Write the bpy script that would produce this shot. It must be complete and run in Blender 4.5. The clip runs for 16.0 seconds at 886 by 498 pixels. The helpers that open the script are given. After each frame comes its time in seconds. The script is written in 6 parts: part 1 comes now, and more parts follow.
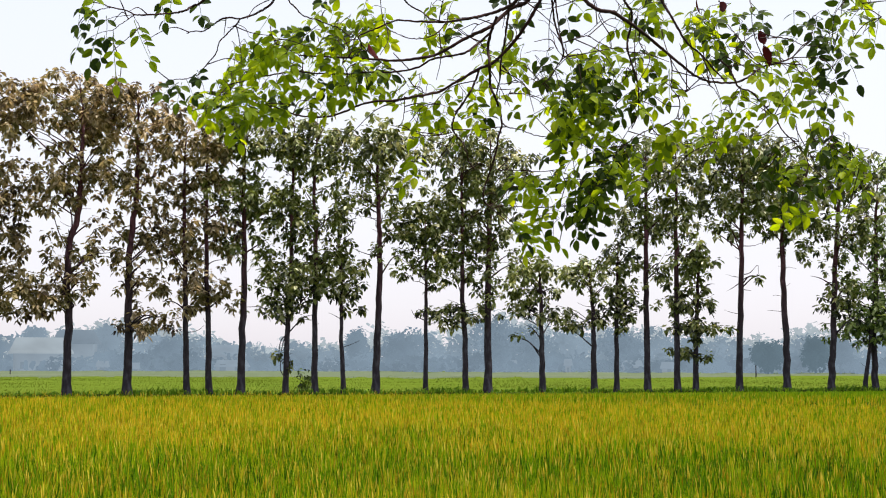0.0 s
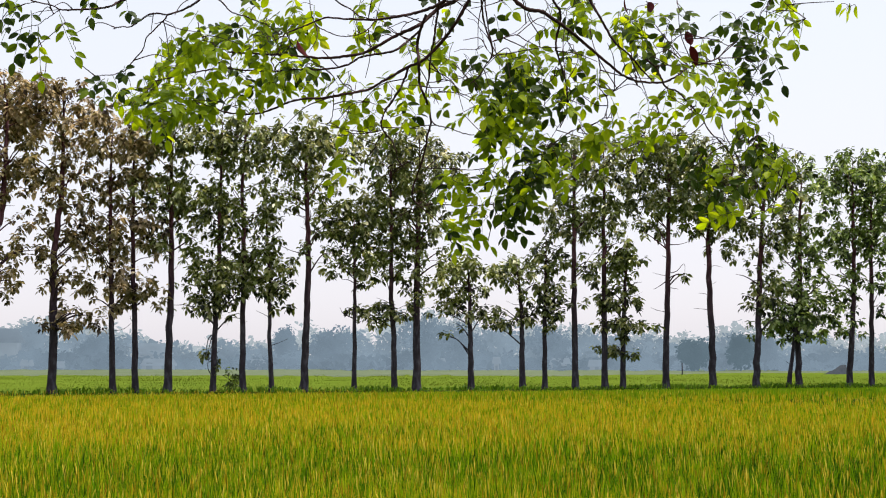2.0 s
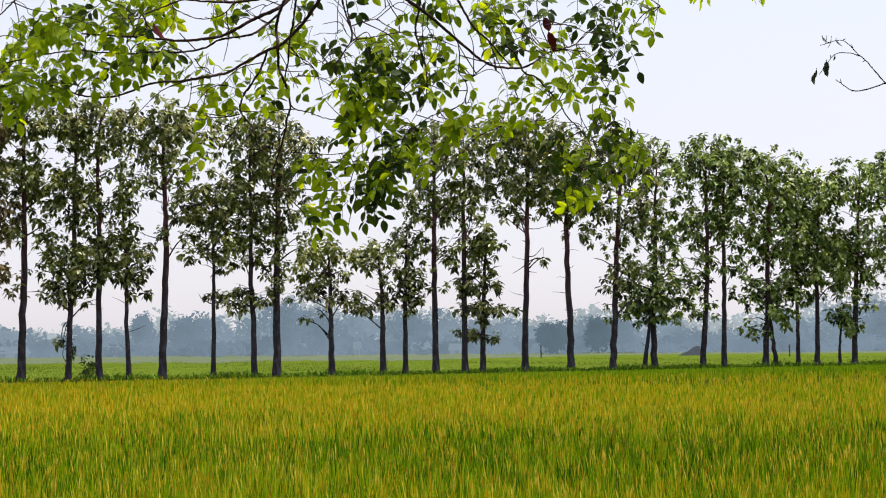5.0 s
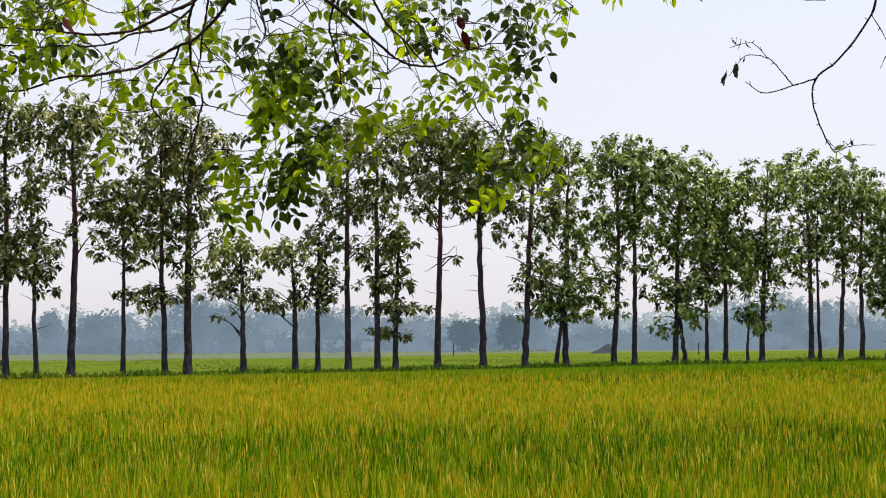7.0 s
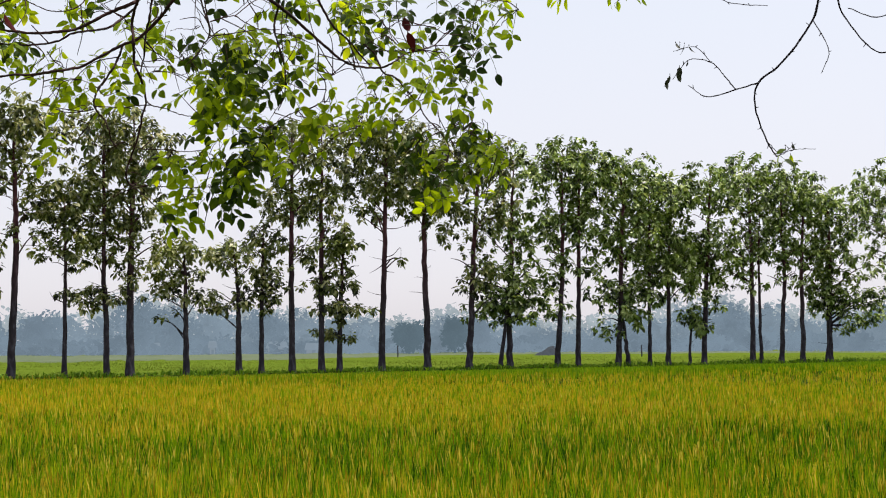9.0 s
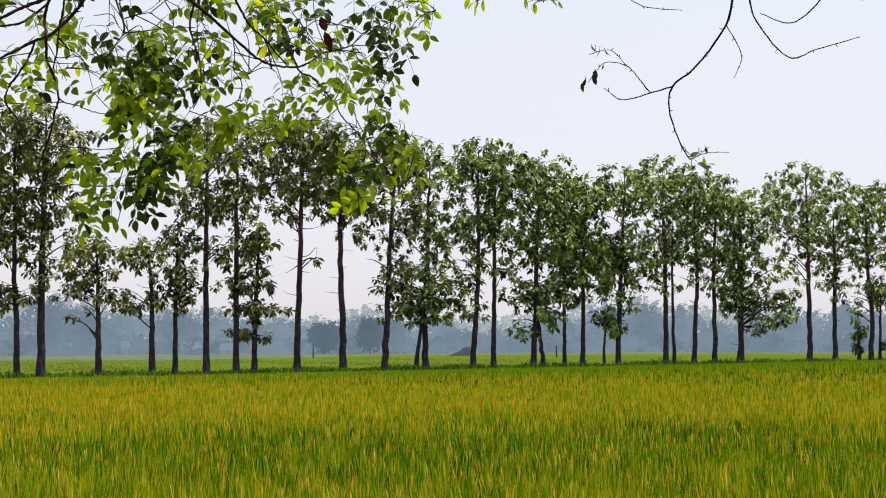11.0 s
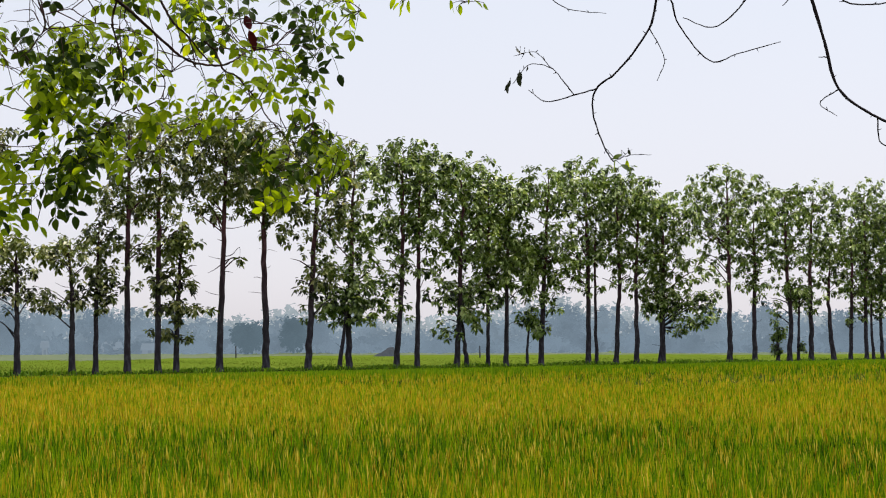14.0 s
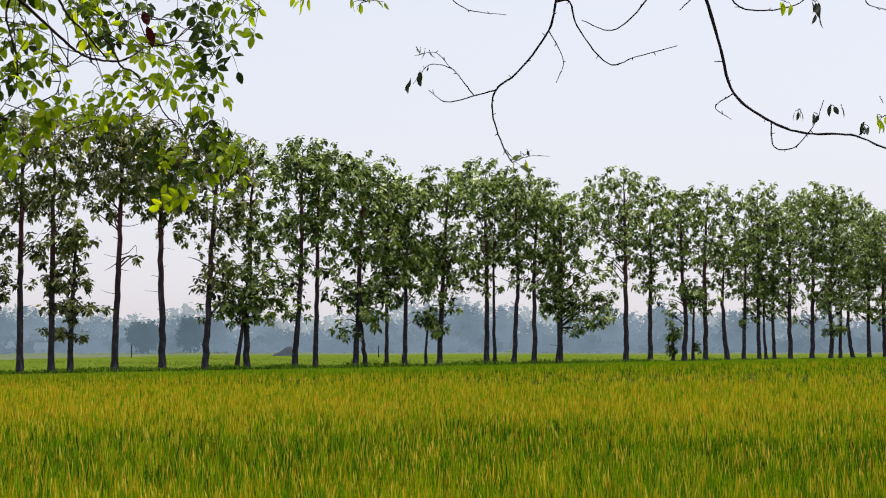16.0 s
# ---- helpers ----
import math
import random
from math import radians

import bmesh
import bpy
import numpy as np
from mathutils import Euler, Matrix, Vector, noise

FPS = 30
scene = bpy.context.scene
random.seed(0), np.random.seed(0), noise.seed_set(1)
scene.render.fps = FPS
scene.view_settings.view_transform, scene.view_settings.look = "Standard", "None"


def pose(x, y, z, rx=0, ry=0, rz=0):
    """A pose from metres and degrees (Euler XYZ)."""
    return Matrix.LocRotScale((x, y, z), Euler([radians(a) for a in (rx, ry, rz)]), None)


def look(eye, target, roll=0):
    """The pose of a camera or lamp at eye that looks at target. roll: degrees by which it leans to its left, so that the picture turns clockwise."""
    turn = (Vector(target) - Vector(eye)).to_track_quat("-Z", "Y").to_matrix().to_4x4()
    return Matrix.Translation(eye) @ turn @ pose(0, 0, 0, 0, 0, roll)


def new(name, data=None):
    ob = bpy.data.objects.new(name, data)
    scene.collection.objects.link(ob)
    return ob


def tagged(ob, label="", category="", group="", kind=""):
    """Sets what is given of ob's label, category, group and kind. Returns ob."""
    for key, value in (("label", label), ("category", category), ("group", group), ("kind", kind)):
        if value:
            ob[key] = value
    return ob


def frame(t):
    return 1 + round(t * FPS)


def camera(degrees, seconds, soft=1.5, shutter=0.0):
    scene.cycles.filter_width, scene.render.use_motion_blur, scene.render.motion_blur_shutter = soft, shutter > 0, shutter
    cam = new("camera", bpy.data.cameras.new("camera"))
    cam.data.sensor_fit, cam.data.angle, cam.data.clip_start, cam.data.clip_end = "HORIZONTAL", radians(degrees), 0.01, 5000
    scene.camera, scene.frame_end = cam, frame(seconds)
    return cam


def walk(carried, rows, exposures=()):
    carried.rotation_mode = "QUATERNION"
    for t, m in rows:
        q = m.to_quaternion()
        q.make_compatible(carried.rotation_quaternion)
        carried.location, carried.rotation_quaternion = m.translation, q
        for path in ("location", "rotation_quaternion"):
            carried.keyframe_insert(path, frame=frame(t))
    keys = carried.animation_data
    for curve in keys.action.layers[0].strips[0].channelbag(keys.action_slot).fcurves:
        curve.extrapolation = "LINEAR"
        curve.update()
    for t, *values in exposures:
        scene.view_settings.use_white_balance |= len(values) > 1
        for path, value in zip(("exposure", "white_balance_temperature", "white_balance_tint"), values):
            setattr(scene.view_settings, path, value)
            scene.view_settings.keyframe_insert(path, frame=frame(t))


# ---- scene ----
EYE = 2.1
cam = camera(33.04, 16.0, soft=1.08)
walk(cam, [
    (0.0, pose(0, 0, EYE, 94.319, -0.216, 11.410)),
    (0.5, pose(0, 0, EYE, 94.291, -0.160, 10.411)),
    (1.0, pose(0, 0, EYE, 94.270, -0.175, 9.709)),
    (1.5, pose(0, 0, EYE, 94.262, -0.117, 9.034)),
    (2.0, pose(0, 0, EYE, 94.254, -0.108, 8.684)),
    (2.5, pose(0, 0, EYE, 94.105, 0.042, 7.680)),
    (3.0, pose(0, 0, EYE, 93.956, 0.227, 6.750)),
    (3.5, pose(0, 0, EYE, 93.838, 0.345, 5.870)),
    (6.0, pose(0, 0, EYE, 93.572, 0.436, 1.669)),
    (6.5, pose(0, 0, EYE, 93.537, 0.422, 0.773)),
    (7.0, pose(0, 0, EYE, 93.547, 0.396, 0.013)),
    (7.5, pose(0, 0, EYE, 93.581, 0.380, -0.250)),
    (8.0, pose(0, 0, EYE, 93.609, 0.356, -0.997)),
    (8.5, pose(0, 0, EYE, 93.604, 0.346, -1.557)),
    (9.0, pose(0, 0, EYE, 93.600, 0.342, -2.117)),
    (11.5, pose(0, 0, EYE, 93.603, 0.241, -5.931)),
    (12.0, pose(0, 0, EYE, 93.600, 0.245, -6.350)),
    (12.5, pose(0, 0, EYE, 93.605, 0.227, -6.860)),
    (13.0, pose(0, 0, EYE, 93.617, 0.168, -7.095)),
    (13.5, pose(0, 0, EYE, 93.609, 0.185, -7.482)),
    (14.0, pose(0, 0, EYE, 93.610, 0.160, -8.264)),
    (14.5, pose(0, 0, EYE, 93.607, 0.135, -9.044)),
    (15.0, pose(0, 0, EYE, 93.581, 0.166, -9.968)),
    (15.5, pose(0, 0, EYE, 93.596, 0.110, -11.009)),
    (16.0, pose(0, 0, EYE, 93.591, 0.065, -12.141)),
], [(0.0, 0.48), (0.6, 0.42), (1.5, 0.41), (3.5, 0.38), (7.0, 0.30), (12.5, 0.25), (16.0, 0.22)])

# ---- light ----
SUN_AZ, SUN_EL = radians(70), radians(71)
SUN_DIR = Vector((math.sin(SUN_AZ) * math.cos(SUN_EL), math.cos(SUN_AZ) * math.cos(SUN_EL), math.sin(SUN_EL)))
sun = new("sun", bpy.data.lights.new("sun", "SUN"))
sun.data.energy, sun.data.angle, sun.data.color = 4.7, radians(1.0), (1.0, 0.93, 0.82)
sun.matrix_world = look(SUN_DIR * 200, (0, 0, 0))

world = bpy.data.worlds.new("world")
scene.world = world
world.use_nodes = True
wn = world.node_tree.nodes
sky = wn.new("ShaderNodeTexSky")
sky.sky_type, sky.sun_disc = "NISHITA", False
sky.sun_elevation, sky.sun_rotation = SUN_EL, SUN_AZ
sky.air_density, sky.dust_density, sky.ozone_density = 1.0, 1.2, 1.5
pale = wn.new("ShaderNodeHueSaturation")
pale.inputs["Saturation"].default_value = 0.30
world.node_tree.links.new(sky.outputs[0], pale.inputs["Color"])
haze = wn.new("ShaderNodeMix")
haze.data_type = "RGBA"
haze.inputs[0].default_value = 0.7
# bright dusty air, rosy near the ground and bluer above
part_up = wn.new("ShaderNodeSeparateXYZ")
world.node_tree.links.new(wn.new("ShaderNodeTexCoord").outputs["Generated"], part_up.inputs[0])
air = wn.new("ShaderNodeMix")
air.data_type = "RGBA"
air.inputs[6].default_value, air.inputs[7].default_value = (4.6, 4.3, 4.65, 1), (4.45, 4.65, 5.3, 1)
rise = wn.new("ShaderNodeMath")
rise.operation, rise.use_clamp = "MULTIPLY", True
rise.inputs[1].default_value = 4.5
world.node_tree.links.new(part_up.outputs[2], rise.inputs[0])
world.node_tree.links.new(rise.outputs[0], air.inputs[0])
world.node_tree.links.new(air.outputs[2], haze.inputs[7])
world.node_tree.links.new(pale.outputs[0], haze.inputs[6])
world.node_tree.links.new(haze.outputs[2], wn["Background"].inputs["Color"])
wn["Background"].inputs["Strength"].default_value = 0.15

# ---- materials ----


def base_mat(name):
    m = bpy.data.materials.new(name)
    m.use_nodes = True
    nt = m.node_tree
    return m, nt, nt.nodes["Principled BSDF"], nt.nodes["Material Output"]


def ramp(nt, fac, stops):
    r = nt.nodes.new("ShaderNodeValToRGB")
    els = r.color_ramp.elements
    while len(els) < len(stops):
        els.new(0.5)
    for e, (p, c) in zip(els, stops):
        e.position, e.color = p, (*c, 1)
    nt.links.new(fac, r.inputs["Fac"])
    return r.outputs["Color"]


def noise_tex(nt, scale, detail=4, vec=None, coord="Object"):
    n = nt.nodes.new("ShaderNodeTexNoise")
    n.inputs["Scale"].default_value, n.inputs["Detail"].default_value = scale, detail
    if vec is None:
        vec = nt.nodes.new("ShaderNodeTexCoord").outputs[coord]
    nt.links.new(vec, n.inputs["Vector"])
    return n.outputs["Fac"]


def mixc(nt, fac, a, b, mode="MIX"):
    m = nt.nodes.new("ShaderNodeMix")
    m.data_type, m.blend_type = "RGBA", mode
    for sock, val in ((m.inputs[0], fac), (m.inputs[6], a), (m.inputs[7], b)):
        if isinstance(val, (int, float)):
            sock.default_value = val
        elif isinstance(val, tuple):
            sock.default_value = (*val, 1)
        else:
            nt.links.new(val, sock)
    return m.outputs[2]


def bump(nt, height, strength, dist, bsdf):
    b = nt.nodes.new("ShaderNodeBump")
    b.inputs["Strength"].default_value, b.inputs["Distance"].default_value = strength, dist
    nt.links.new(height, b.inputs["Height"])
    nt.links.new(b.outputs[0], bsdf.inputs["Normal"])


def leaf_mat(name, stops, patch=None, patch_scale=0.15, trans=0.4, glow=(1.25, 1.25, 0.7), rough=0.5, use_object=False, gloss=0.35, clump=0.0, lone=0.60):
    """Thin green tissue: colour differs leaf by leaf and drifts over the plot; light passes through."""
    m, nt, bsdf, out = base_mat(name)
    if use_object:
        rnd = nt.nodes.new("ShaderNodeObjectInfo").outputs["Random"]
        isl = nt.nodes.new("ShaderNodeNewGeometry").outputs["Random Per Island"]
        mx = nt.nodes.new("ShaderNodeMath")
        mx.operation = "MULTIPLY_ADD"
        mx.inputs[1].default_value = 0.5
        half = nt.nodes.new("ShaderNodeMath")
        half.operation = "MULTIPLY"
        half.inputs[1].default_value = 0.5
        nt.links.new(rnd, half.inputs[0])
        nt.links.new(isl, mx.inputs[0])
        nt.links.new(half.outputs[0], mx.inputs[2])
        rnd = mx.outputs[0]
    else:
        rnd = nt.nodes.new("ShaderNodeNewGeometry").outputs["Random Per Island"]
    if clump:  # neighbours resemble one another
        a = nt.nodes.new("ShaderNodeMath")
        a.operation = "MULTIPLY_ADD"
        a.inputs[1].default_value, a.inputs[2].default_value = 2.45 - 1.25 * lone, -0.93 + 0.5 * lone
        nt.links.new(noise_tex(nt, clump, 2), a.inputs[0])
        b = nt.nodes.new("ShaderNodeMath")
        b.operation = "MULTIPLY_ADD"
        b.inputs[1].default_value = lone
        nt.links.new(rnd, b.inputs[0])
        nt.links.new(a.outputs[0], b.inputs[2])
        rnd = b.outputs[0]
    if patch:
        n = noise_tex(nt, patch_scale, 4)
    if patch and len(patch) > 2:  # ripeness runs in broad bands parallel to the road and turns more blades gold
        sep = nt.nodes.new("ShaderNodeSeparateXYZ")
        nt.links.new(nt.nodes.new("ShaderNodeTexCoord").outputs["Object"], sep.inputs[0])
        wob = nt.nodes.new("ShaderNodeMath")
        wob.operation = "MULTIPLY_ADD"
        wob.inputs[1].default_value = 26.0
        nt.links.new(n, wob.inputs[0])
        nt.links.new(sep.outputs[1], wob.inputs[2])
        sc = nt.nodes.new("ShaderNodeMath")
        sc.operation = "MULTIPLY"
        sc.inputs[1].default_value = 0.01
        nt.links.new(wob.outputs[0], sc.inputs[0])
        f = ramp(nt, sc.outputs[0], [(p, (g, g, g)) for p, g in patch[2]])
        spc = nt.nodes.new("ShaderNodeSeparateColor")
        nt.links.new(f, spc.inputs[0])
        more = nt.nodes.new("ShaderNodeMath")
        more.operation = "MULTIPLY_ADD"
        more.inputs[1].default_value = patch[1]
        nt.links.new(spc.outputs[0], more.inputs[0])
        # the plot is greener towards +x
        green = nt.nodes.new("ShaderNodeMapRange")
        for k, val in ((1, -10.0), (2, 6.0), (3, -0.14), (4, -0.26)):
            green.inputs[k].default_value = val
        nt.links.new(sep.outputs[0], green.inputs[0])
        # and along the bank, most of all at its far end
        edge = nt.nodes.new("ShaderNodeVectorMath")
        edge.operation = "DOT_PRODUCT"
        edge.inputs[1].default_value = (-0.611, 0.791, 0)
        nt.links.new(nt.nodes.new("ShaderNodeTexCoord").outputs["Object"], edge.inputs[0])
        margin = nt.nodes.new("ShaderNodeMapRange")
        for k, val in ((1, 47.0), (2, 54.5), (3, 0.0), (4, 1.0)):
            margin.inputs[k].default_value = val
        nt.links.new(edge.outputs["Value"], margin.inputs[0])
        along = nt.nodes.new("ShaderNodeMapRange")
        for k, val in ((1, -25.0), (2, 5.0), (3, 0.10), (4, 0.90)):
            along.inputs[k].default_value = val
        nt.links.new(sep.outputs[0], along.inputs[0])
        strip = nt.nodes.new("ShaderNodeMath")
        strip.operation = "MULTIPLY"
        nt.links.new(margin.outputs[0], strip.inputs[0])
        nt.links.new(along.outputs[0], strip.inputs[1])
        both = nt.nodes.new("ShaderNodeMath")
        nt.links.new(rnd, both.inputs[0])
        nt.links.new(green.outputs[0], both.inputs[1])
        nt.links.new(both.outputs[0], more.inputs[2])
        young = ramp(nt, rnd, [(0.0, (0.10, 0.22, 0.004)), (1.0, (0.25, 0.40, 0.008))])
        col = mixc(nt, strip.outputs[0], ramp(nt, more.outputs[0], stops), young)
    else:
        col = ramp(nt, rnd, stops)
        if patch:
            f = ramp(nt, n, [(0.42, (0, 0, 0)), (0.6, (1, 1, 1))])
            spc = nt.nodes.new("ShaderNodeSeparateColor")
            nt.links.new(f, spc.inputs[0])
            fac = nt.nodes.new("ShaderNodeMath")
            fac.operation = "MULTIPLY"
            fac.inputs[1].default_value = patch[1]
            nt.links.new(spc.outputs[0], fac.inputs[0])
            col = mixc(nt, fac.outputs[0], col, patch[0])
    nt.links.new(col, bsdf.inputs["Base Color"])
    bsdf.inputs["Roughness"].default_value = rough
    bsdf.inputs["Specular IOR Level"].default_value = gloss
    if trans > 0:
        tl = nt.nodes.new("ShaderNodeBsdfTranslucent")
        nt.links.new(mixc(nt, 1.0, col, glow, "MULTIPLY"), tl.inputs["Color"])
        mx = nt.nodes.new("ShaderNodeMixShader")
        mx.inputs[0].default_value = trans
        nt.links.new(bsdf.outputs[0], mx.inputs[1])
        nt.links.new(tl.outputs[0], mx.inputs[2])
        nt.links.new(mx.outputs[0], out.inputs["Surface"])
    return m


def surf_mat(name, stops, scale, rough=0.9, bump_s=0.4, bump_d=0.02, stretch=(1, 1, 1), detail=6):
    m, nt, bsdf, out = base_mat(name)
    mp = nt.nodes.new("ShaderNodeMapping")
    mp.inputs["Scale"].default_value = stretch
    nt.links.new(nt.nodes.new("ShaderNodeTexCoord").outputs["Object"], mp.inputs[0])
    n1 = noise_tex(nt, scale, detail, mp.outputs[0])
    n2 = noise_tex(nt, scale * 0.13, 3, mp.outputs[0])
    mx = nt.nodes.new("ShaderNodeMath")
    mx.operation = "MULTIPLY_ADD"
    mx.inputs[1].default_value = 0.6
    sc = nt.nodes.new("ShaderNodeMath")
    sc.operation = "MULTIPLY"
    sc.inputs[1].default_value = 0.4
    nt.links.new(n2, sc.inputs[0])
    nt.links.new(n1, mx.inputs[0])
    nt.links.new(sc.outputs[0], mx.inputs[2])
    nt.links.new(ramp(nt, mx.outputs[0], stops), bsdf.inputs["Base Color"])
    bsdf.inputs["Roughness"].default_value = rough
    bsdf.inputs["Specular IOR Level"].default_value = 0.2
    bump(nt, n1, bump_s, bump_d, bsdf)
    return m


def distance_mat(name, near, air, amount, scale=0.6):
    """A far backdrop: dull colour mostly replaced by emission that paints in bright haze."""
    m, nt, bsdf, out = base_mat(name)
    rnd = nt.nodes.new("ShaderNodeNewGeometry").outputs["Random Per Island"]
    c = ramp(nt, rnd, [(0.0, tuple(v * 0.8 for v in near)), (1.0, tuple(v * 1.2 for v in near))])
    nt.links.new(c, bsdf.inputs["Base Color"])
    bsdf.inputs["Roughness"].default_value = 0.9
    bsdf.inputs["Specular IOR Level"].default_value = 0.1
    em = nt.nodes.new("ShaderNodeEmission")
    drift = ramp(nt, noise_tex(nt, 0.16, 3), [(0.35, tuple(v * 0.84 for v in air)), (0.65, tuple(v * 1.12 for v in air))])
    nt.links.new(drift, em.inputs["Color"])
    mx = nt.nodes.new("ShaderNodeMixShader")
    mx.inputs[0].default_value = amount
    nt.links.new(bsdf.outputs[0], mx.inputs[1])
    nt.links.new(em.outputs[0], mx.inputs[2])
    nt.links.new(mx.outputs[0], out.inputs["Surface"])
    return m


M_SOIL = surf_mat("field_soil", [(0.3, (0.015, 0.03, 0.004)), (0.5, (0.03, 0.05, 0.007)), (0.7, (0.06, 0.07, 0.014))], 3.0, 0.95, 0.6, 0.05)
RIPE = [(0.25, 0.45), (0.285, 0.1), (0.335, 0.1), (0.41, 0.95), (0.62, 1.0), (0.80, 0.7)]
# the darkest stops put the shade between blades into the leaf colour
M_RICE = leaf_mat("rice_leaf", [(0.0, (0.018, 0.055, 0.002)), (0.28, (0.06, 0.155, 0.001)), (0.54, (0.155, 0.30, 0.001)), (0.80, (0.305, 0.405, 0.002)), (0.93, (0.50, 0.48, 0.010)), (1.0, (0.66, 0.44, 0.02))],
                  ((0.45, 0.385, 0.004), 0.40, RIPE), 0.16, 0.22, (1.25, 1.25, 0.6), 0.6, False, 0.08, 2.2, 0.9)
M_GRAIN = leaf_mat("rice_grain", [(0.0, (0.24, 0.15, 0.005)), (0.5, (0.46, 0.35, 0.012)), (1.0, (0.74, 0.58, 0.07))], None, 1, 0.25, (1.1, 1.0, 0.7), 0.7, False, 0.08)
# blue raised so the blades carry some haze in their colour
M_FARRICE = leaf_mat("young_rice_leaf", [(0.0, (0.10, 0.14, 0.026)), (0.6, (0.115, 0.155, 0.031)), (1.0, (0.13, 0.17, 0.036))],
                     ((0.115, 0.13, 0.010), 0.4), 0.06, 0.45, (1.15, 1.15, 0.6), 0.7, False, 0.0)
M_GRASS = leaf_mat("bank_grass", [(0.0, (0.06, 0.13, 0.006)), (0.6, (0.11, 0.22, 0.010)), (1.0, (0.20, 0.31, 0.02))], None, 1, 0.3, (1.2, 1.2, 0.7), 0.6, False, 0.1)
M_CROP = surf_mat("far_crop", [(0.3, (0.068, 0.106, 0.011)), (0.5, (0.086, 0.125, 0.014)), (0.7, (0.108, 0.144, 0.019))], 1.2, 1.0, 0.8, 0.3)
for _m in (M_CROP, M_SOIL):
    _m.node_tree.nodes["Principled BSDF"].inputs["Specular IOR Level"].default_value = 0.0
M_BARK = surf_mat("grey_brown_bark", [(0.3, (0.013, 0.012, 0.016)), (0.5, (0.035, 0.029, 0.037)), (0.66, (0.085, 0.08, 0.10))], 7.0, 0.9, 0.8, 0.03, (1, 1, 0.35))
# the stems turn from grey at the foot to reddish brown among the leaves
_nt = M_BARK.node_tree
_sep, _rise = _nt.nodes.new("ShaderNodeSeparateXYZ"), _nt.nodes.new("ShaderNodeMapRange")
_nt.links.new(_nt.nodes.new("ShaderNodeTexCoord").outputs["Object"], _sep.inputs[0])
_nt.links.new(_sep.outputs[2], _rise.inputs[0])
for _k, _val in ((1, 2.5), (2, 7.0), (3, 0.0), (4, 0.85)):
    _rise.inputs[_k].default_value = _val
_base = _nt.nodes["Principled BSDF"].inputs["Base Color"]
_nt.links.new(mixc(_nt, _rise.outputs[0], _base.links[0].from_socket, mixc(_nt, 1.0, _base.links[0].from_socket, (2.2, 0.88, 0.85), "MULTIPLY")), _base)
M_TWIG = surf_mat("dark_twig_bark", [(0.3, (0.016, 0.007, 0.007)), (0.6, (0.042, 0.015, 0.013)), (0.75, (0.09, 0.038, 0.032))], 40.0, 0.8, 0.5, 0.004)
M_TWIG_BARE = surf_mat("blackish_twig_bark", [(0.3, (0.010, 0.007, 0.010)), (0.6, (0.024, 0.016, 0.020)), (0.75, (0.05, 0.035, 0.04))], 40.0, 0.85, 0.5, 0.004)
# near-black stops put crown shade, pale ones sky-lit leaves, into the colour
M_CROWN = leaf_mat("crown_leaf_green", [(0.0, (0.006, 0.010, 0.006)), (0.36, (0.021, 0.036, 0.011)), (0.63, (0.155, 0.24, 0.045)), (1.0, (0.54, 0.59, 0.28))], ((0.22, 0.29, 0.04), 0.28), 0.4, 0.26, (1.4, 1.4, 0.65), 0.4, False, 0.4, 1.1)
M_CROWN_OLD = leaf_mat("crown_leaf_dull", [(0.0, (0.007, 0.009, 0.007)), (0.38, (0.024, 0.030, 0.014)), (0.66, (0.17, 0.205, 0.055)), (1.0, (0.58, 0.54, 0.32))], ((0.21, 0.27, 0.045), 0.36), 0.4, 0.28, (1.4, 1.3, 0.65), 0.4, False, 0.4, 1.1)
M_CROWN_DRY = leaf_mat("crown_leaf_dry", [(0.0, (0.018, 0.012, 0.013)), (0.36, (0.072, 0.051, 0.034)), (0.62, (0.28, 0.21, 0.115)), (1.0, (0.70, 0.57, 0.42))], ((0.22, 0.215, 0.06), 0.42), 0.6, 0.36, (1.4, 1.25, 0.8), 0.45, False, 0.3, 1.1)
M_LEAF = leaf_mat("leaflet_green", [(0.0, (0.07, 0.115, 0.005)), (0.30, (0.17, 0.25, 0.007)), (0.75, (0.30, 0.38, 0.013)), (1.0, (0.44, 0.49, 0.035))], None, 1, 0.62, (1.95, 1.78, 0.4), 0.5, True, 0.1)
# copy of the green leaf with the shade among leaves put into its colour
M_LEAF_SHADED = leaf_mat("leaflet_shaded", [(0.0, (0.010, 0.020, 0.003)), (0.5, (0.030, 0.055, 0.005)), (1.0, (0.14, 0.20, 0.010))], None, 1, 0.30, (1.5, 1.5, 0.6), 0.5, True, 0.1)
# dry leaves, their colour darkened to read as silhouettes against the sky
M_LEAF_DRY_SHADE = leaf_mat("leaflet_dry_shaded", [(0.0, (0.02, 0.022, 0.018)), (1.0, (0.05, 0.055, 0.03))], None, 1, 0.15, (1.2, 1.2, 0.8), 0.5, True)
M_LEAF_RED = leaf_mat("leaflet_red", [(0.0, (0.03, 0.004, 0.005)), (1.0, (0.08, 0.012, 0.012))], None, 1, 0.12, (1.3, 0.8, 0.6), 0.6, True, 0.05)
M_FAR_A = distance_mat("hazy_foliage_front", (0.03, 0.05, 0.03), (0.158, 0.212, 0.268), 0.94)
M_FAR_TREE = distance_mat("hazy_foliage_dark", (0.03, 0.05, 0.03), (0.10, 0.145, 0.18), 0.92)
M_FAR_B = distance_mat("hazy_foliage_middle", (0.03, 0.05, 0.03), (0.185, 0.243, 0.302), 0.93)
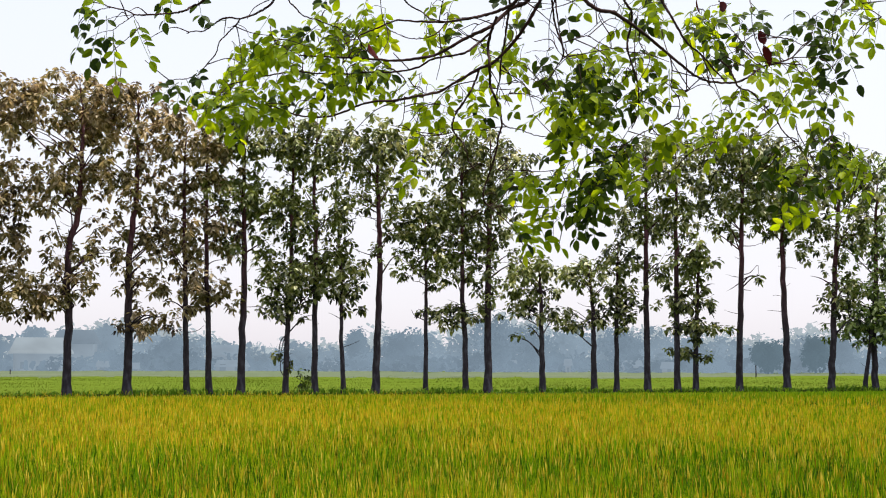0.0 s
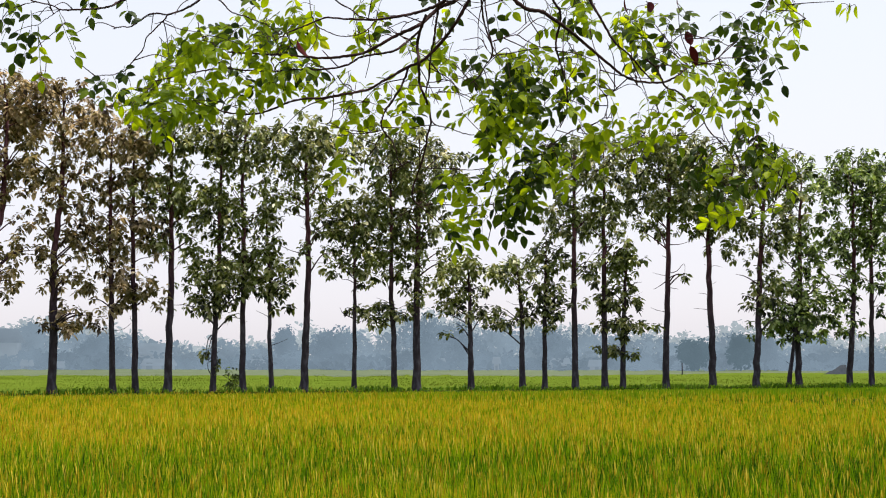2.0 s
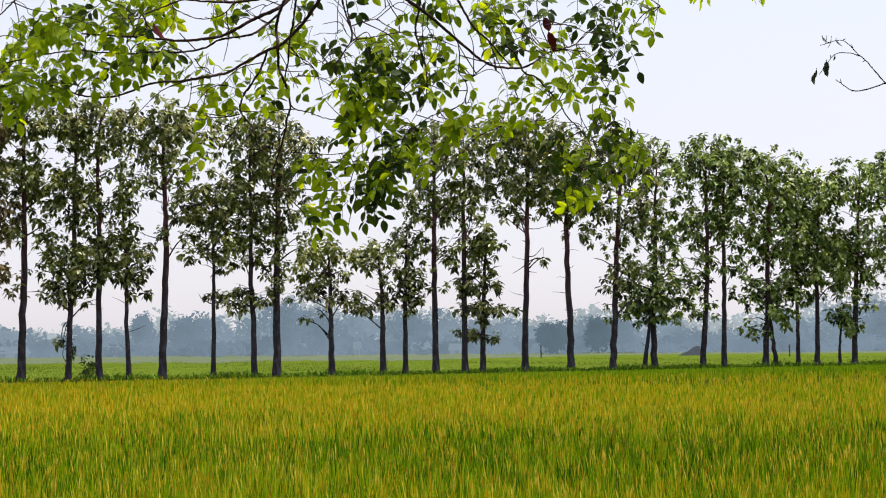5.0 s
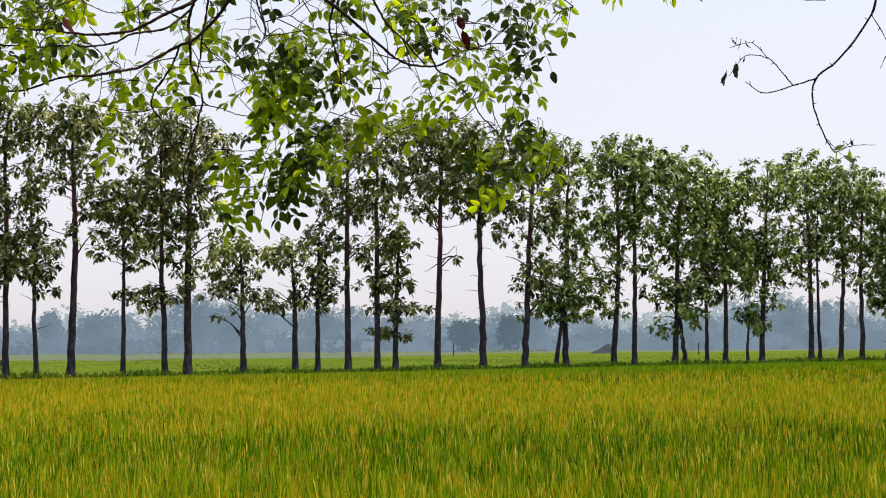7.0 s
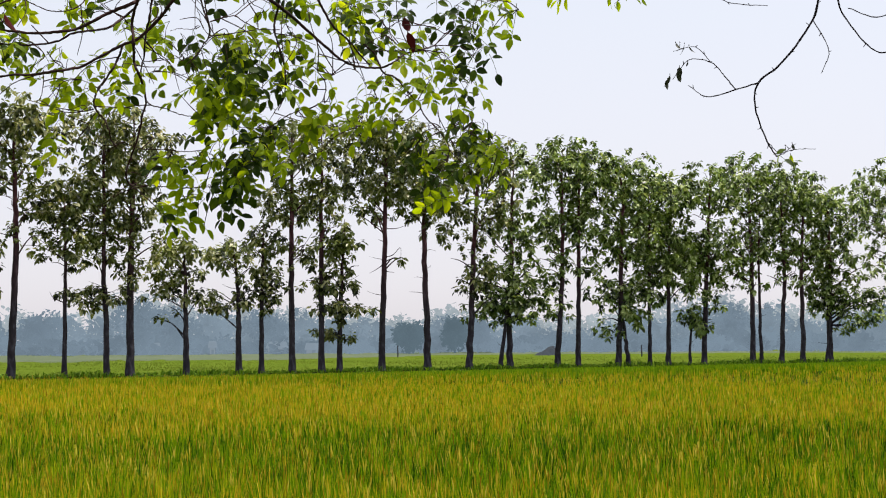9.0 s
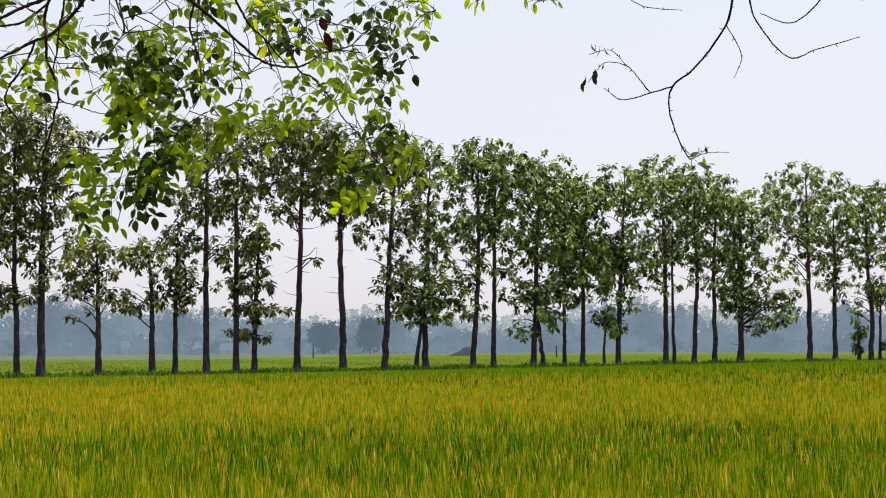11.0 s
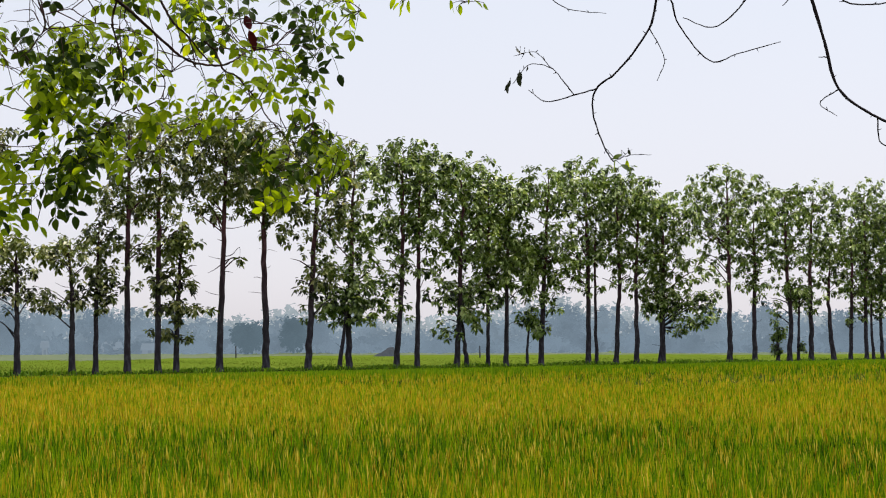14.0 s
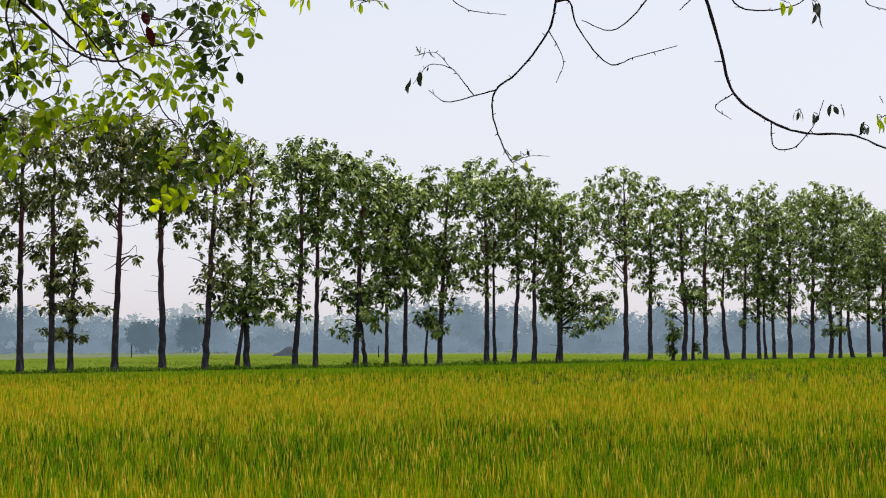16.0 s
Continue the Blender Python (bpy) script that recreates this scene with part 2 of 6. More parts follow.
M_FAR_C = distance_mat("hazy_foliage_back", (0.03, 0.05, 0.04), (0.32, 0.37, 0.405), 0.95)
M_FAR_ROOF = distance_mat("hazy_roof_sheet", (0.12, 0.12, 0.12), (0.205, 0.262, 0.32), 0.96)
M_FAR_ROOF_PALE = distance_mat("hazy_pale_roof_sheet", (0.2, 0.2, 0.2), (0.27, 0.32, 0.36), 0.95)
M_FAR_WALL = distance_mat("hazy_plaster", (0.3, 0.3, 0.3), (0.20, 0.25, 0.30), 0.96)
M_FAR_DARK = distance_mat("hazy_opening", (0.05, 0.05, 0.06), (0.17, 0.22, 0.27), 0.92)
# pale grey-green ground colour that paints haze over the far fields
M_HAZE_STRIP = surf_mat("painted_haze_strip", [(0.3, (0.06, 0.085, 0.035)), (0.5, (0.075, 0.10, 0.05)), (0.7, (0.10, 0.12, 0.07))], 0.5, 0.95, 0.5, 0.1)
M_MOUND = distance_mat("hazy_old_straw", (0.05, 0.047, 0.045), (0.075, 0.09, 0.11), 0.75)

# ---- mesh helpers ----
rng = np.random.default_rng(7)


def np_mesh(name, verts, faces, mats, smooth=False):
    """faces: list of (array of n-gons); one mesh from arrays."""
    me = bpy.data.meshes.new(name)
    verts = np.asarray(verts, dtype=np.float32)
    loops = np.concatenate([f.ravel() for f in faces]).astype(np.int32)
    sizes = np.concatenate([np.full(len(f), f.shape[1]) for f in faces])
    starts = np.concatenate([[0], np.cumsum(sizes)[:-1]]).astype(np.int32)
    me.vertices.add(len(verts))
    me.vertices.foreach_set("co", verts.ravel())
    me.loops.add(len(loops))
    me.loops.foreach_set("vertex_index", loops)
    me.polygons.add(len(sizes))
    me.polygons.foreach_set("loop_start", starts)
    me.polygons.foreach_set("use_smooth", np.full(len(sizes), smooth))
    me.update(calc_edges=True)
    me.validate()
    for m in mats:
        me.materials.append(m)
    return me


def np_part(name, verts, faces, mat, parent=None, label="", smooth=False):
    ob = new(name, np_mesh(name, verts, faces, [mat], smooth))
    ob.parent = parent
    return tagged(ob, label)


def norm(v):
    return v / np.maximum(np.linalg.norm(v, axis=-1, keepdims=True), 1e-9)


def spline(pts, steps):
    """Catmull-Rom curve through a few points."""
    p = np.asarray(pts, float)
    p = np.vstack([2 * p[0] - p[1], p, 2 * p[-1] - p[-2]])
    res = []
    for i in range(1, len(p) - 2):
        for k in range(steps):
            t = k / steps
            a, b, c, d = p[i - 1], p[i], p[i + 1], p[i + 2]
            res.append(0.5 * (2 * b + (c - a) * t + (2 * a - 5 * b + 4 * c - d) * t * t + (3 * b - a - 3 * c + d) * t ** 3))
    res.append(p[-2])
    return np.array(res)


def tube(path, radii, sides=8, rough=0.0):
    """A bent, tapered limb: verts, quads and end caps as arrays."""
    path, radii = np.asarray(path, float), np.asarray(radii, float)
    tan = norm(np.gradient(path, axis=0))
    ref = np.where(np.abs(tan[:, 2:3]) > 0.9, np.array([[1.0, 0, 0]]), np.array([[0, 0, 1.0]]))
    a = norm(np.cross(tan, ref))
    for i in range(1, len(a)):
        v = a[i - 1] - tan[i] * np.dot(a[i - 1], tan[i])
        if np.linalg.norm(v) > 1e-4:
            a[i] = v / np.linalg.norm(v)
    b = np.cross(tan, a)
    ang = np.linspace(0, 2 * np.pi, sides, endpoint=False)
    rr = radii[:, None] * (1 + rough * rng.normal(size=(len(path), sides)))
    v = path[:, None] + rr[..., None] * (np.cos(ang)[None, :, None] * a[:, None] + np.sin(ang)[None, :, None] * b[:, None])
    n = len(path)
    i, j = np.meshgrid(np.arange(n - 1), np.arange(sides), indexing="ij")
    i, j = i.ravel(), j.ravel()
    q = np.stack([i * sides + j, i * sides + (j + 1) % sides, (i + 1) * sides + (j + 1) % sides, (i + 1) * sides + j], 1)
    return v.reshape(-1, 3), q


def join(parts):
    vs, qs, k = [], [], 0
    for v, q in parts:
        vs.append(v)
        qs.append(q + k)
        k += len(v)
    return np.vstack(vs), np.vstack(qs)


def leaves(pos, way, length, width, droop=0.3):
    """Folded, drooping leaf blades: 6 corners and 4 triangles each."""
    n = len(pos)
    way = norm(way)
    side = norm(np.cross(way, np.array([0, 0, 1.0])) + 0.35 * rng.normal(size=(n, 3)))
    up = norm(np.cross(side, way))
    L, W = length[:, None], width[:, None]
    down = np.array([0, 0, -1.0])
    m = pos + way * L * 0.45 + up * W * 0.12
    tip = pos + way * L + down * L * droop
    v = np.stack([pos, m + side * W * 0.5 - up * W * 0.15, m - side * W * 0.5 - up * W * 0.15, tip,
                  pos + way * L * 0.75 + side * W * 0.36 + down * L * droop * 0.45, pos + way * L * 0.75 - side * W * 0.36 + down * L * droop * 0.45], 1)
    k = (np.arange(n) * 6)[:, None]
    f = np.concatenate([k + np.array([[0, 2, 5, 3]]), k + np.array([[0, 3, 4, 1]])])
    return v.reshape(-1, 3), f


def blades(x, y, z0, z1, width, lean, arch):
    """Upright grass blades: 5 corners, one quad and one triangle each."""
    n = len(x)
    th = rng.uniform(0, 2 * np.pi, n)
    ph = rng.uniform(0, 2 * np.pi, n)
    d = np.stack([np.cos(th), np.sin(th)], 1)
    s = np.stack([np.cos(ph), np.sin(ph)], 1)
    h = z1 - z0
    base = np.stack([x, y], 1)
    mid = base + d * (h * lean)[:, None] * 0.45
    tip = base + d * (h * (lean + arch))[:, None]
    w = width[:, None] / 2
    v = np.zeros((n, 5, 3))
    v[:, 0, :2], v[:, 1, :2] = base - s * w * 0.8, base + s * w * 0.8
    v[:, 2, :2], v[:, 3, :2] = mid - s * w, mid + s * w
    v[:, 4, :2] = tip
    v[:, 0, 2] = v[:, 1, 2] = z0
    v[:, 2, 2] = v[:, 3, 2] = z0 + h * 0.62
    v[:, 4, 2] = z1
    k = (np.arange(n) * 5)[:, None]
    return v.reshape(-1, 3), [k + np.array([[0, 1, 3, 2]]), k + np.array([[2, 3, 4]])]


# ---- plan: the row of trees runs along ROW, its foot nearest to the road is FOOT ----
ROW = np.array([0.791, 0.611])
OUT = np.array([-0.611, 0.791])
FOOT = OUT * 58.7


def across(x, y):
    """Metres beyond the row of trees."""
    return (x - FOOT[0]) * OUT[0] + (y - FOOT[1]) * OUT[1]


def ground_z(x, y):
    n = across(x, y)
    crest = np.interp(x * ROW[0] + y * ROW[1], (80, 125), (0.76, 0.52))
    bank = crest * np.exp(-(np.abs(n) / 1.6) ** 4)
    road = 0.5 / (1 + np.exp(np.clip((np.hypot(x, y) - 5.0) * 2.0, -30, 30)))
    return bank + road


def ground():
    """One sheet to the horizon, finer near the bank and the road."""
    def steps(*stretches):
        return np.concatenate([np.linspace(a, b, n, endpoint=False) for a, b, n in stretches])
    n = steps((-3000, -300, 10), (-300, -66, 20), (-66, -50, 33), (-50, -4, 24), (-4, 4, 33), (4, 200, 40), (200, 3000, 16))
    s = steps((-3000, -300, 12), (-300, -60, 30), (-60, 60, 130), (60, 220, 60), (220, 3000, 16))
    S, N = np.meshgrid(s, n)
    x, y = FOOT[0] + S * ROW[0] + N * OUT[0], FOOT[1] + S * ROW[1] + N * OUT[1]
    z = ground_z(x, y) + 0.02 * np.sin(x * 1.7 + 3 * np.sin(y * 0.6)) * np.cos(y * 1.3)
    c = S.shape[1]
    i, j = np.meshgrid(np.arange(S.shape[0] - 1), np.arange(c - 1), indexing="ij")
    i, j = i.ravel(), j.ravel()
    q = np.stack([i * c + j, i * c + j + 1, (i + 1) * c + j + 1, (i + 1) * c + j], 1)
    ob = np_part("ground", np.stack([x, y, z], -1).reshape(-1, 3), [q], M_SOIL, None, "flat farmland soil with a low earth bank", True)
    tagged(ob, category="ground", kind="structure")


ground()


def plot(r0, r1, n, near_edge, far_edge, half=33):
    """Random points between two distances from the road, kept between two lines parallel to the row."""
    az = np.radians(rng.uniform(-half, half, n))
    r = np.sqrt(rng.uniform(r0 * r0, r1 * r1, n))
    x, y = r * np.sin(az), r * np.cos(az)
    a = across(x, y)
    k = (a > near_edge) & (a < far_edge)
    return x[k], y[k]


def ripe_rice():
    vs, f4, f3, k = [], [], [], 0
    for r0, r1, n, w, low, spread, per in ((11.5, 14, 38000, 0.0150, 0.22, 1.0, 16), (14, 20, 90000, 0.0165, 0.26, 0.95, 14), (20, 32, 96000, 0.022, 0.34, 0.80, 12), (32, 50, 84000, 0.022, 0.4, 0.7, 9), (50, 150, 108000, 0.032, 0.40, 0.25, 7)):
        # blades stand in tufts, as planted
        hx, hy = plot(r0, r1, n // per, -60, -2.4)
        m = len(hx) * per
        x, y = np.repeat(hx, per) + rng.normal(0, 1.4 * w + 0.03, m), np.repeat(hy, per) + rng.normal(0, 1.4 * w + 0.03, m)
        top = 0.79 + 0.05 * np.sin(x * 0.8 + 1.3 * np.sin(y * 0.5)) * np.cos(y * 0.7) * spread + (np.repeat(rng.normal(0, 0.055, len(hx)), per) + rng.normal(0, 0.075, m)) * spread
        v, (a, b) = blades(x, y, np.full(m, low), np.clip(top, low + 0.12, 1.02), w * rng.uniform(0.6, 1.4, m), rng.uniform(0.0, 0.09, m), rng.uniform(0.0, 0.08, m))
        vs.append(v)
        f4.append(a + k)
        f3.append(b + k)
        k += len(v)
    # the plot ends in a closed edge along the bank
    m = 76000
    run, off = -45 + 245 * rng.uniform(0, 1, m) ** 1.15, rng.uniform(-5.2, -1.9, m)
    x, y = FOOT[0] + run * ROW[0] + off * OUT[0], FOOT[1] + run * ROW[1] + off * OUT[1]
    v, (a, b) = blades(x, y, np.full(m, 0.3), 0.79 + rng.normal(0, 0.022, m), 0.038 * rng.uniform(0.6, 1.4, m), rng.uniform(0.0, 0.07, m), rng.uniform(0.0, 0.07, m))
    vs.append(v)
    f4.append(a + k)
    f3.append(b + k)
    ob = np_part("rice_leaves", np.vstack(vs), [np.vstack(f4), np.vstack(f3)], M_RICE, None, "dense green and yellowing blades of ripening rice")
    tagged(ob, category="rice", kind="stuff")
    vs, qs = [], []
    k = 0
    for r0, r1, n, w, ln in ((11.5, 18, 4500, 0.012, 0.12), (18, 32, 8500, 0.014, 0.13), (32, 60, 6500, 0.018, 0.13)):
        x, y = plot(r0, r1, n, -60, -2.6)
        m = len(x)
        th = rng.uniform(0, 2 * np.pi, m)
        d = np.stack([np.cos(th), np.sin(th), np.zeros(m)], 1)
        s = np.stack([-np.sin(th), np.cos(th), np.zeros(m)], 1)
        L = ln * rng.uniform(0.7, 1.3, m)[:, None]
        p0 = np.stack([x, y, rng.uniform(0.70, 0.86, m)], 1)
        up = np.array([[0, 0, 1.0]])
        c = [p0, p0 + up * L * 0.6 + d * L * 0.08, p0 + up * L * 1.06 + d * L * 0.27]
        ring = []
        for q, h in zip(c, (0.3, 1.0, 0.2)):  # a ridged, two-sided ear
            ring += [q + s * w * h * 0.5, q + (d * 0.5 + up * 0.5) * w * h * 0.6, q - s * w * h * 0.5]
        v = np.stack(ring, 1)
        base = (np.arange(m) * 9)[:, None]
        for i in range(2):
            for j in range(2):
                qs.append(base + k + np.array([[i * 3 + j, i * 3 + j + 1, i * 3 + 4 + j, i * 3 + 3 + j]]))
        vs.append(v.reshape(-1, 3))
        k += m * 9
    ob = np_part("rice_panicles", np.vstack(vs), [np.vstack(qs)], M_GRAIN, None, "drooping golden ears of ripening rice")
    tagged(ob, category="rice", kind="stuff")


def young_rice():
    """The brighter plot beyond the row: a closed crop with blades on top."""
    s = np.linspace(-160, 330, 120)
    n = np.concatenate([np.linspace(3.0, 40, 30), np.linspace(44, 150, 30)])
    S, N = np.meshgrid(s, n)
    x, y = FOOT[0] + S * ROW[0] + N * OUT[0], FOOT[1] + S * ROW[1] + N * OUT[1]
    keep_z = 0.66 + 0.05 * np.sin(x * 0.9) * np.cos(y * 0.8) + rng.normal(0, 0.02, x.shape)
    keep_z[0] = 0.05
    c = S.shape[1]
    i, j = np.meshgrid(np.arange(S.shape[0] - 1), np.arange(c - 1), indexing="ij")
    i, j = i.ravel(), j.ravel()
    q = np.stack([i * c + j, i * c + j + 1, (i + 1) * c + j + 1, (i + 1) * c + j], 1)
    ob = np_part("young_rice_crop", np.stack([x, y, keep_z], -1).reshape(-1, 3), [q], M_CROP, None, "closed stand of bright green young rice", True)
    tagged(ob, category="rice", kind="stuff")
    x, y = plot(58, 165, 140000, 3.0, 140, 34)
    # blades thin out so the plot fades as if into haze
    thin = np.hypot(x, y) < rng.uniform(105, 165, len(x))
    x, y = x[thin], y[thin]
    m = len(x)
    v, f = blades(x, y, np.full(m, 0.45), 0.73 + rng.normal(0, 0.03, m), 0.034 * rng.uniform(0.6, 1.4, m), rng.uniform(0, 0.2, m), rng.uniform(0, 0.2, m))
    ob = np_part("young_rice_leaves", v, f, M_FARRICE, None, "bright green blades of young rice")
    tagged(ob, category="rice", kind="stuff")


def bank_grass():
    n = 34000
    s, a = rng.uniform(-45, 190, n), rng.normal(0.8, 1.7, n)
    x, y = FOOT[0] + s * ROW[0] + a * OUT[0], FOOT[1] + s * ROW[1] + a * OUT[1]
    z = ground_z(x, y)
    tall = 0.17 + 0.07 * np.sin(s * 0.9 + 2 * np.sin(s * 0.23)) + rng.normal(0, 0.05, n)
    v, f = blades(x, y, z - 0.02, z + np.maximum(tall, 0.06), 0.06 * rng.uniform(0.5, 1.5, n), rng.uniform(0, 0.5, n), rng.uniform(0, 0.6, n))
    ob = np_part("bank_grass", v, f, M_GRASS, None, "rough green grass on the earth bank under the trees")
    tagged(ob, category="grass", kind="stuff")


def far_haze_strip():
    """A pale strip along the far end of the fields; its grey-green paints in haze."""
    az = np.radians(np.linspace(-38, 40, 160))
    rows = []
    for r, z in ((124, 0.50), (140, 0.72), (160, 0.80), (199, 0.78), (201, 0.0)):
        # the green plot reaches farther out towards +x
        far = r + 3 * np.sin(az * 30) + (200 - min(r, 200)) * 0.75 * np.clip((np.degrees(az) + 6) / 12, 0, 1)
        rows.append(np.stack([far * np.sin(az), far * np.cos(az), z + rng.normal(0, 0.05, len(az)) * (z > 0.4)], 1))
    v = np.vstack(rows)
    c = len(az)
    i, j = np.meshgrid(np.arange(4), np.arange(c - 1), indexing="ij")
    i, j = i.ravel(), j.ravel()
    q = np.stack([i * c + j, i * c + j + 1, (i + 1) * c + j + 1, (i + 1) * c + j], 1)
    ob = np_part("field_verge", v, [q], M_HAZE_STRIP, None, "pale strip along the far end of the fields, coloured like haze", True)
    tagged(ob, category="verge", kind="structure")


ripe_rice()
far_haze_strip()
young_rice()
bank_grass()

# ---- the row of tall thin trees ----


def row_tree(s, radius, path, masses, tone, arms=()):
    """A plantation tree on the bank. path: (sideways, height) of the stem; masses: (sideways, height, half width, half height, fullness) of its foliage."""
    p = FOOT + s * ROW
    dist = float(np.hypot(*p))
    z0 = float(ground_z(p[0], p[1])) - 0.1
    top = new("tree")
    top.matrix_world = pose(p[0], p[1], z0, 0, 0, -math.degrees(math.atan2(p[0], p[1])))
    tall = path[-1][1] > 8.2
    dry = tone == 1
    words = ("tall slender" if tall else "short young") + " tree with " + ("sparse browning leaves" if dry else "drooping green leaves") + " on the earth bank"
    tagged(top, words, "tree", "trees in a row on the bank")
    nodes = [(0, 0, 0)] + [(a, rng.normal(0, 0.05), h - z0) for a, h in path]
    radius *= 0.82
    line = spline(nodes, 6)
    line[1:-1, :2] += rng.normal(0, radius * 0.12, (len(line) - 2, 2))
    f = line[:, 2] / line[-1, 2]
    rad = radius * (1.0 - 0.6 * f - 0.36 * f ** 6) * (1 + 0.35 * np.exp(-line[:, 2] / 0.35))
    v, q = tube(line, np.maximum(rad, 0.006), 10, 0.04)
    np_part("trunk", v, [q], M_BARK, top, "", True)
    for arm in arms:  # bare side branches
        p = spline([(a, rng.normal(0, 0.1), h - z0) for a, h in arm], 5)
        v, q = tube(p, np.linspace(radius * 0.16, 0.007, len(p)), 6)
        np_part("limb", v, [q], M_BARK, top, "", True)
    for k in range(5 if tall else 2):  # thin dead twigs left on the stem
        zs = line[-1, 2] * rng.uniform(0.22, 0.7)
        b = np.array([np.interp(zs, line[:, 2], line[:, 0]), np.interp(zs, line[:, 2], line[:, 1]), zs])
        th, ln = rng.uniform(0, 2 * np.pi), rng.uniform(0.3, 1.0)
        e = b + ln * np.array([math.cos(th), math.sin(th) * 0.7, rng.uniform(0.0, 0.55)])
        v, q = tube(spline([b, (b + e) / 2 + rng.normal(0, 0.06, 3), e], 4), np.linspace(0.016, 0.006, 9), 5)
        np_part("limb", v, [q], M_BARK, top, "", True)
    pos, way = [], []
    for a, h, rx, rz, full in masses:
        rx *= 1.2 if h == max(m[1] for m in masses) else 1.12
        h -= z0
        c = np.array([a, 0.0, h])
        hs = np.clip(h - rz * rng.uniform(0.5, 0.9) - abs(a - np.interp(h, line[:, 2], line[:, 0])) * 0.5, 0.25 * line[-1, 2], line[-1, 2])
        count = max(2, int(full * np.pi * rx * rz * (0.92 if s < 40 else 0.80 if s < 52 else 0.74) * (1.0 if tall else 1.35)))
        ball = norm(rng.normal(size=(count, 3))) * (rng.uniform(0, 1, (count, 1)) ** 0.3)
        # gaps: the clumps gather in a few uneven lobes
        lobes = norm(rng.normal(size=(9, 3))) * rng.uniform(0.5, 0.95, (9, 1))
        d = ball * 0.80 + lobes[rng.integers(0, 9, count)] * 0.32
        d /= np.maximum(np.linalg.norm(d, axis=1, keepdims=True) / 0.98, 1.0)
        pts = c + d * np.array([rx, rx * 0.9, rz])
        pos.append(pts)
        way.append(d)
        for k in range(min(7, 3 + int(rx * rz))):
            t = c + lobes[k] * np.array([rx, rx * 0.9, rz])
            zs = float(np.clip(t[2] - rng.uniform(0.2, 0.75) * (np.hypot(t[0], t[1]) + 0.3), 0.22 * line[-1, 2], line[-1, 2] * 0.97))
            b = np.array([np.interp(zs, line[:, 2], line[:, 0]), np.interp(zs, line[:, 2], line[:, 1]), zs])
            m = b * 0.45 + t * 0.55 + np.array([0, 0, 0.12 * np.linalg.norm(t - b)]) + rng.normal(0, 0.08, 3)
            r = float(np.interp(zs, line[:, 2], rad)) * 0.32
            v, q = tube(spline([b, m, t], 4), np.linspace(max(r, 0.02), 0.009, 9), 5)
            np_part("limb", v, [q], M_BARK, top, "", True)
    pos, way = np.vstack(pos), np.vstack(way)
    # each clump is a rosette: leaves spread from a twig's end, the upper ones level, the lower ones hanging
    per = 13
    n = len(pos) * per
    th = np.tile(np.arange(per) * 2.4, len(pos)) + rng.uniform(0, 0.9, n)
    step = np.tile(np.arange(per) / (per - 1), len(pos))
    tilt = 0.35 - 1.5 * step + rng.normal(0, 0.2, n)
    D = np.stack([np.cos(th), np.sin(th), tilt], 1)
    L = (0.245 if s > 52 else 0.225 if s > 40 else 0.205) * rng.uniform(0.65, 1.3, n) * np.repeat(rng.uniform(0.8, 1.2, len(pos)), per)
    P = np.repeat(pos, per, 0) + norm(D) * (0.18 * L)[:, None] + rng.normal(0, 0.045, (n, 3)) - np.stack([np.zeros(n), np.zeros(n), 0.12 * step], 1)
    v, f = leaves(P, D, L, L * rng.uniform(0.58, 0.80, n), 0.42)
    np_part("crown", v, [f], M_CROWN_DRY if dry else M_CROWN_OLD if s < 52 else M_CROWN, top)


rng = np.random.default_rng(41)
row_tree(9.24, 0.180, [(-0.17, 5.05), (-0.32, 9.36), (-0.20, 12.64)], [(-0.18, 11.55, 2.16, 1.91, 8.8), (0.31, 8.74, 2.16, 1.67, 12.2), (0.58, 6.36, 1.61, 1.43, 12.2), (1.24, 4.64, 1.86, 1.07, 12.2)], 1)
row_tree(12.69, 0.216, [(-0.02, 3.82), (-0.06, 6.47), (0.28, 7.81), (0.35, 9.60), (0.34, 11.84), (0.20, 13.30)], [(-2.23, 11.95, 1.60, 1.69, 7.7), (-0.21, 12.27, 2.76, 1.57, 9.9), (0.49, 9.83, 2.04, 1.69, 6.8), (-1.20, 8.88, 2.04, 1.45, 5.4), (0.56, 6.48, 1.75, 1.45, 5.4), (-0.26, 5.14, 1.75, 0.96, 5.4), (-1.00, 4.68, 1.00, 0.96, 6.8)], 1, [[(-0.05, 6.25), (-0.53, 7.34), (-0.81, 8.67), (-0.76, 10.01)]])
row_tree(15.06, 0.218, [(-0.01, 3.86), (0.00, 6.56), (0.19, 8.37), (0.23, 10.65), (0.21, 12.94)], [(0.12, 11.79, 2.79, 1.82, 9.9), (-1.00, 12.43, 1.47, 1.34, 7.7), (0.40, 9.06, 2.06, 1.46, 7.5), (0.21, 7.01, 1.76, 1.22, 6.1), (0.25, 5.21, 1.26, 0.97, 4.1), (0.76, 3.64, 1.26, 0.73, 10.9)], 1, [[(0.01, 6.33), (0.44, 6.91), (0.69, 7.36)]])
row_tree(17.50, 0.162, [(-0.12, 3.90), (-0.21, 7.10), (-0.25, 9.41), (-0.20, 11.85)], [(-0.18, 10.57, 1.48, 1.72, 8.2), (-0.25, 7.79, 1.78, 1.72, 6.8), (-0.21, 5.27, 1.53, 1.72, 6.8)], 1)
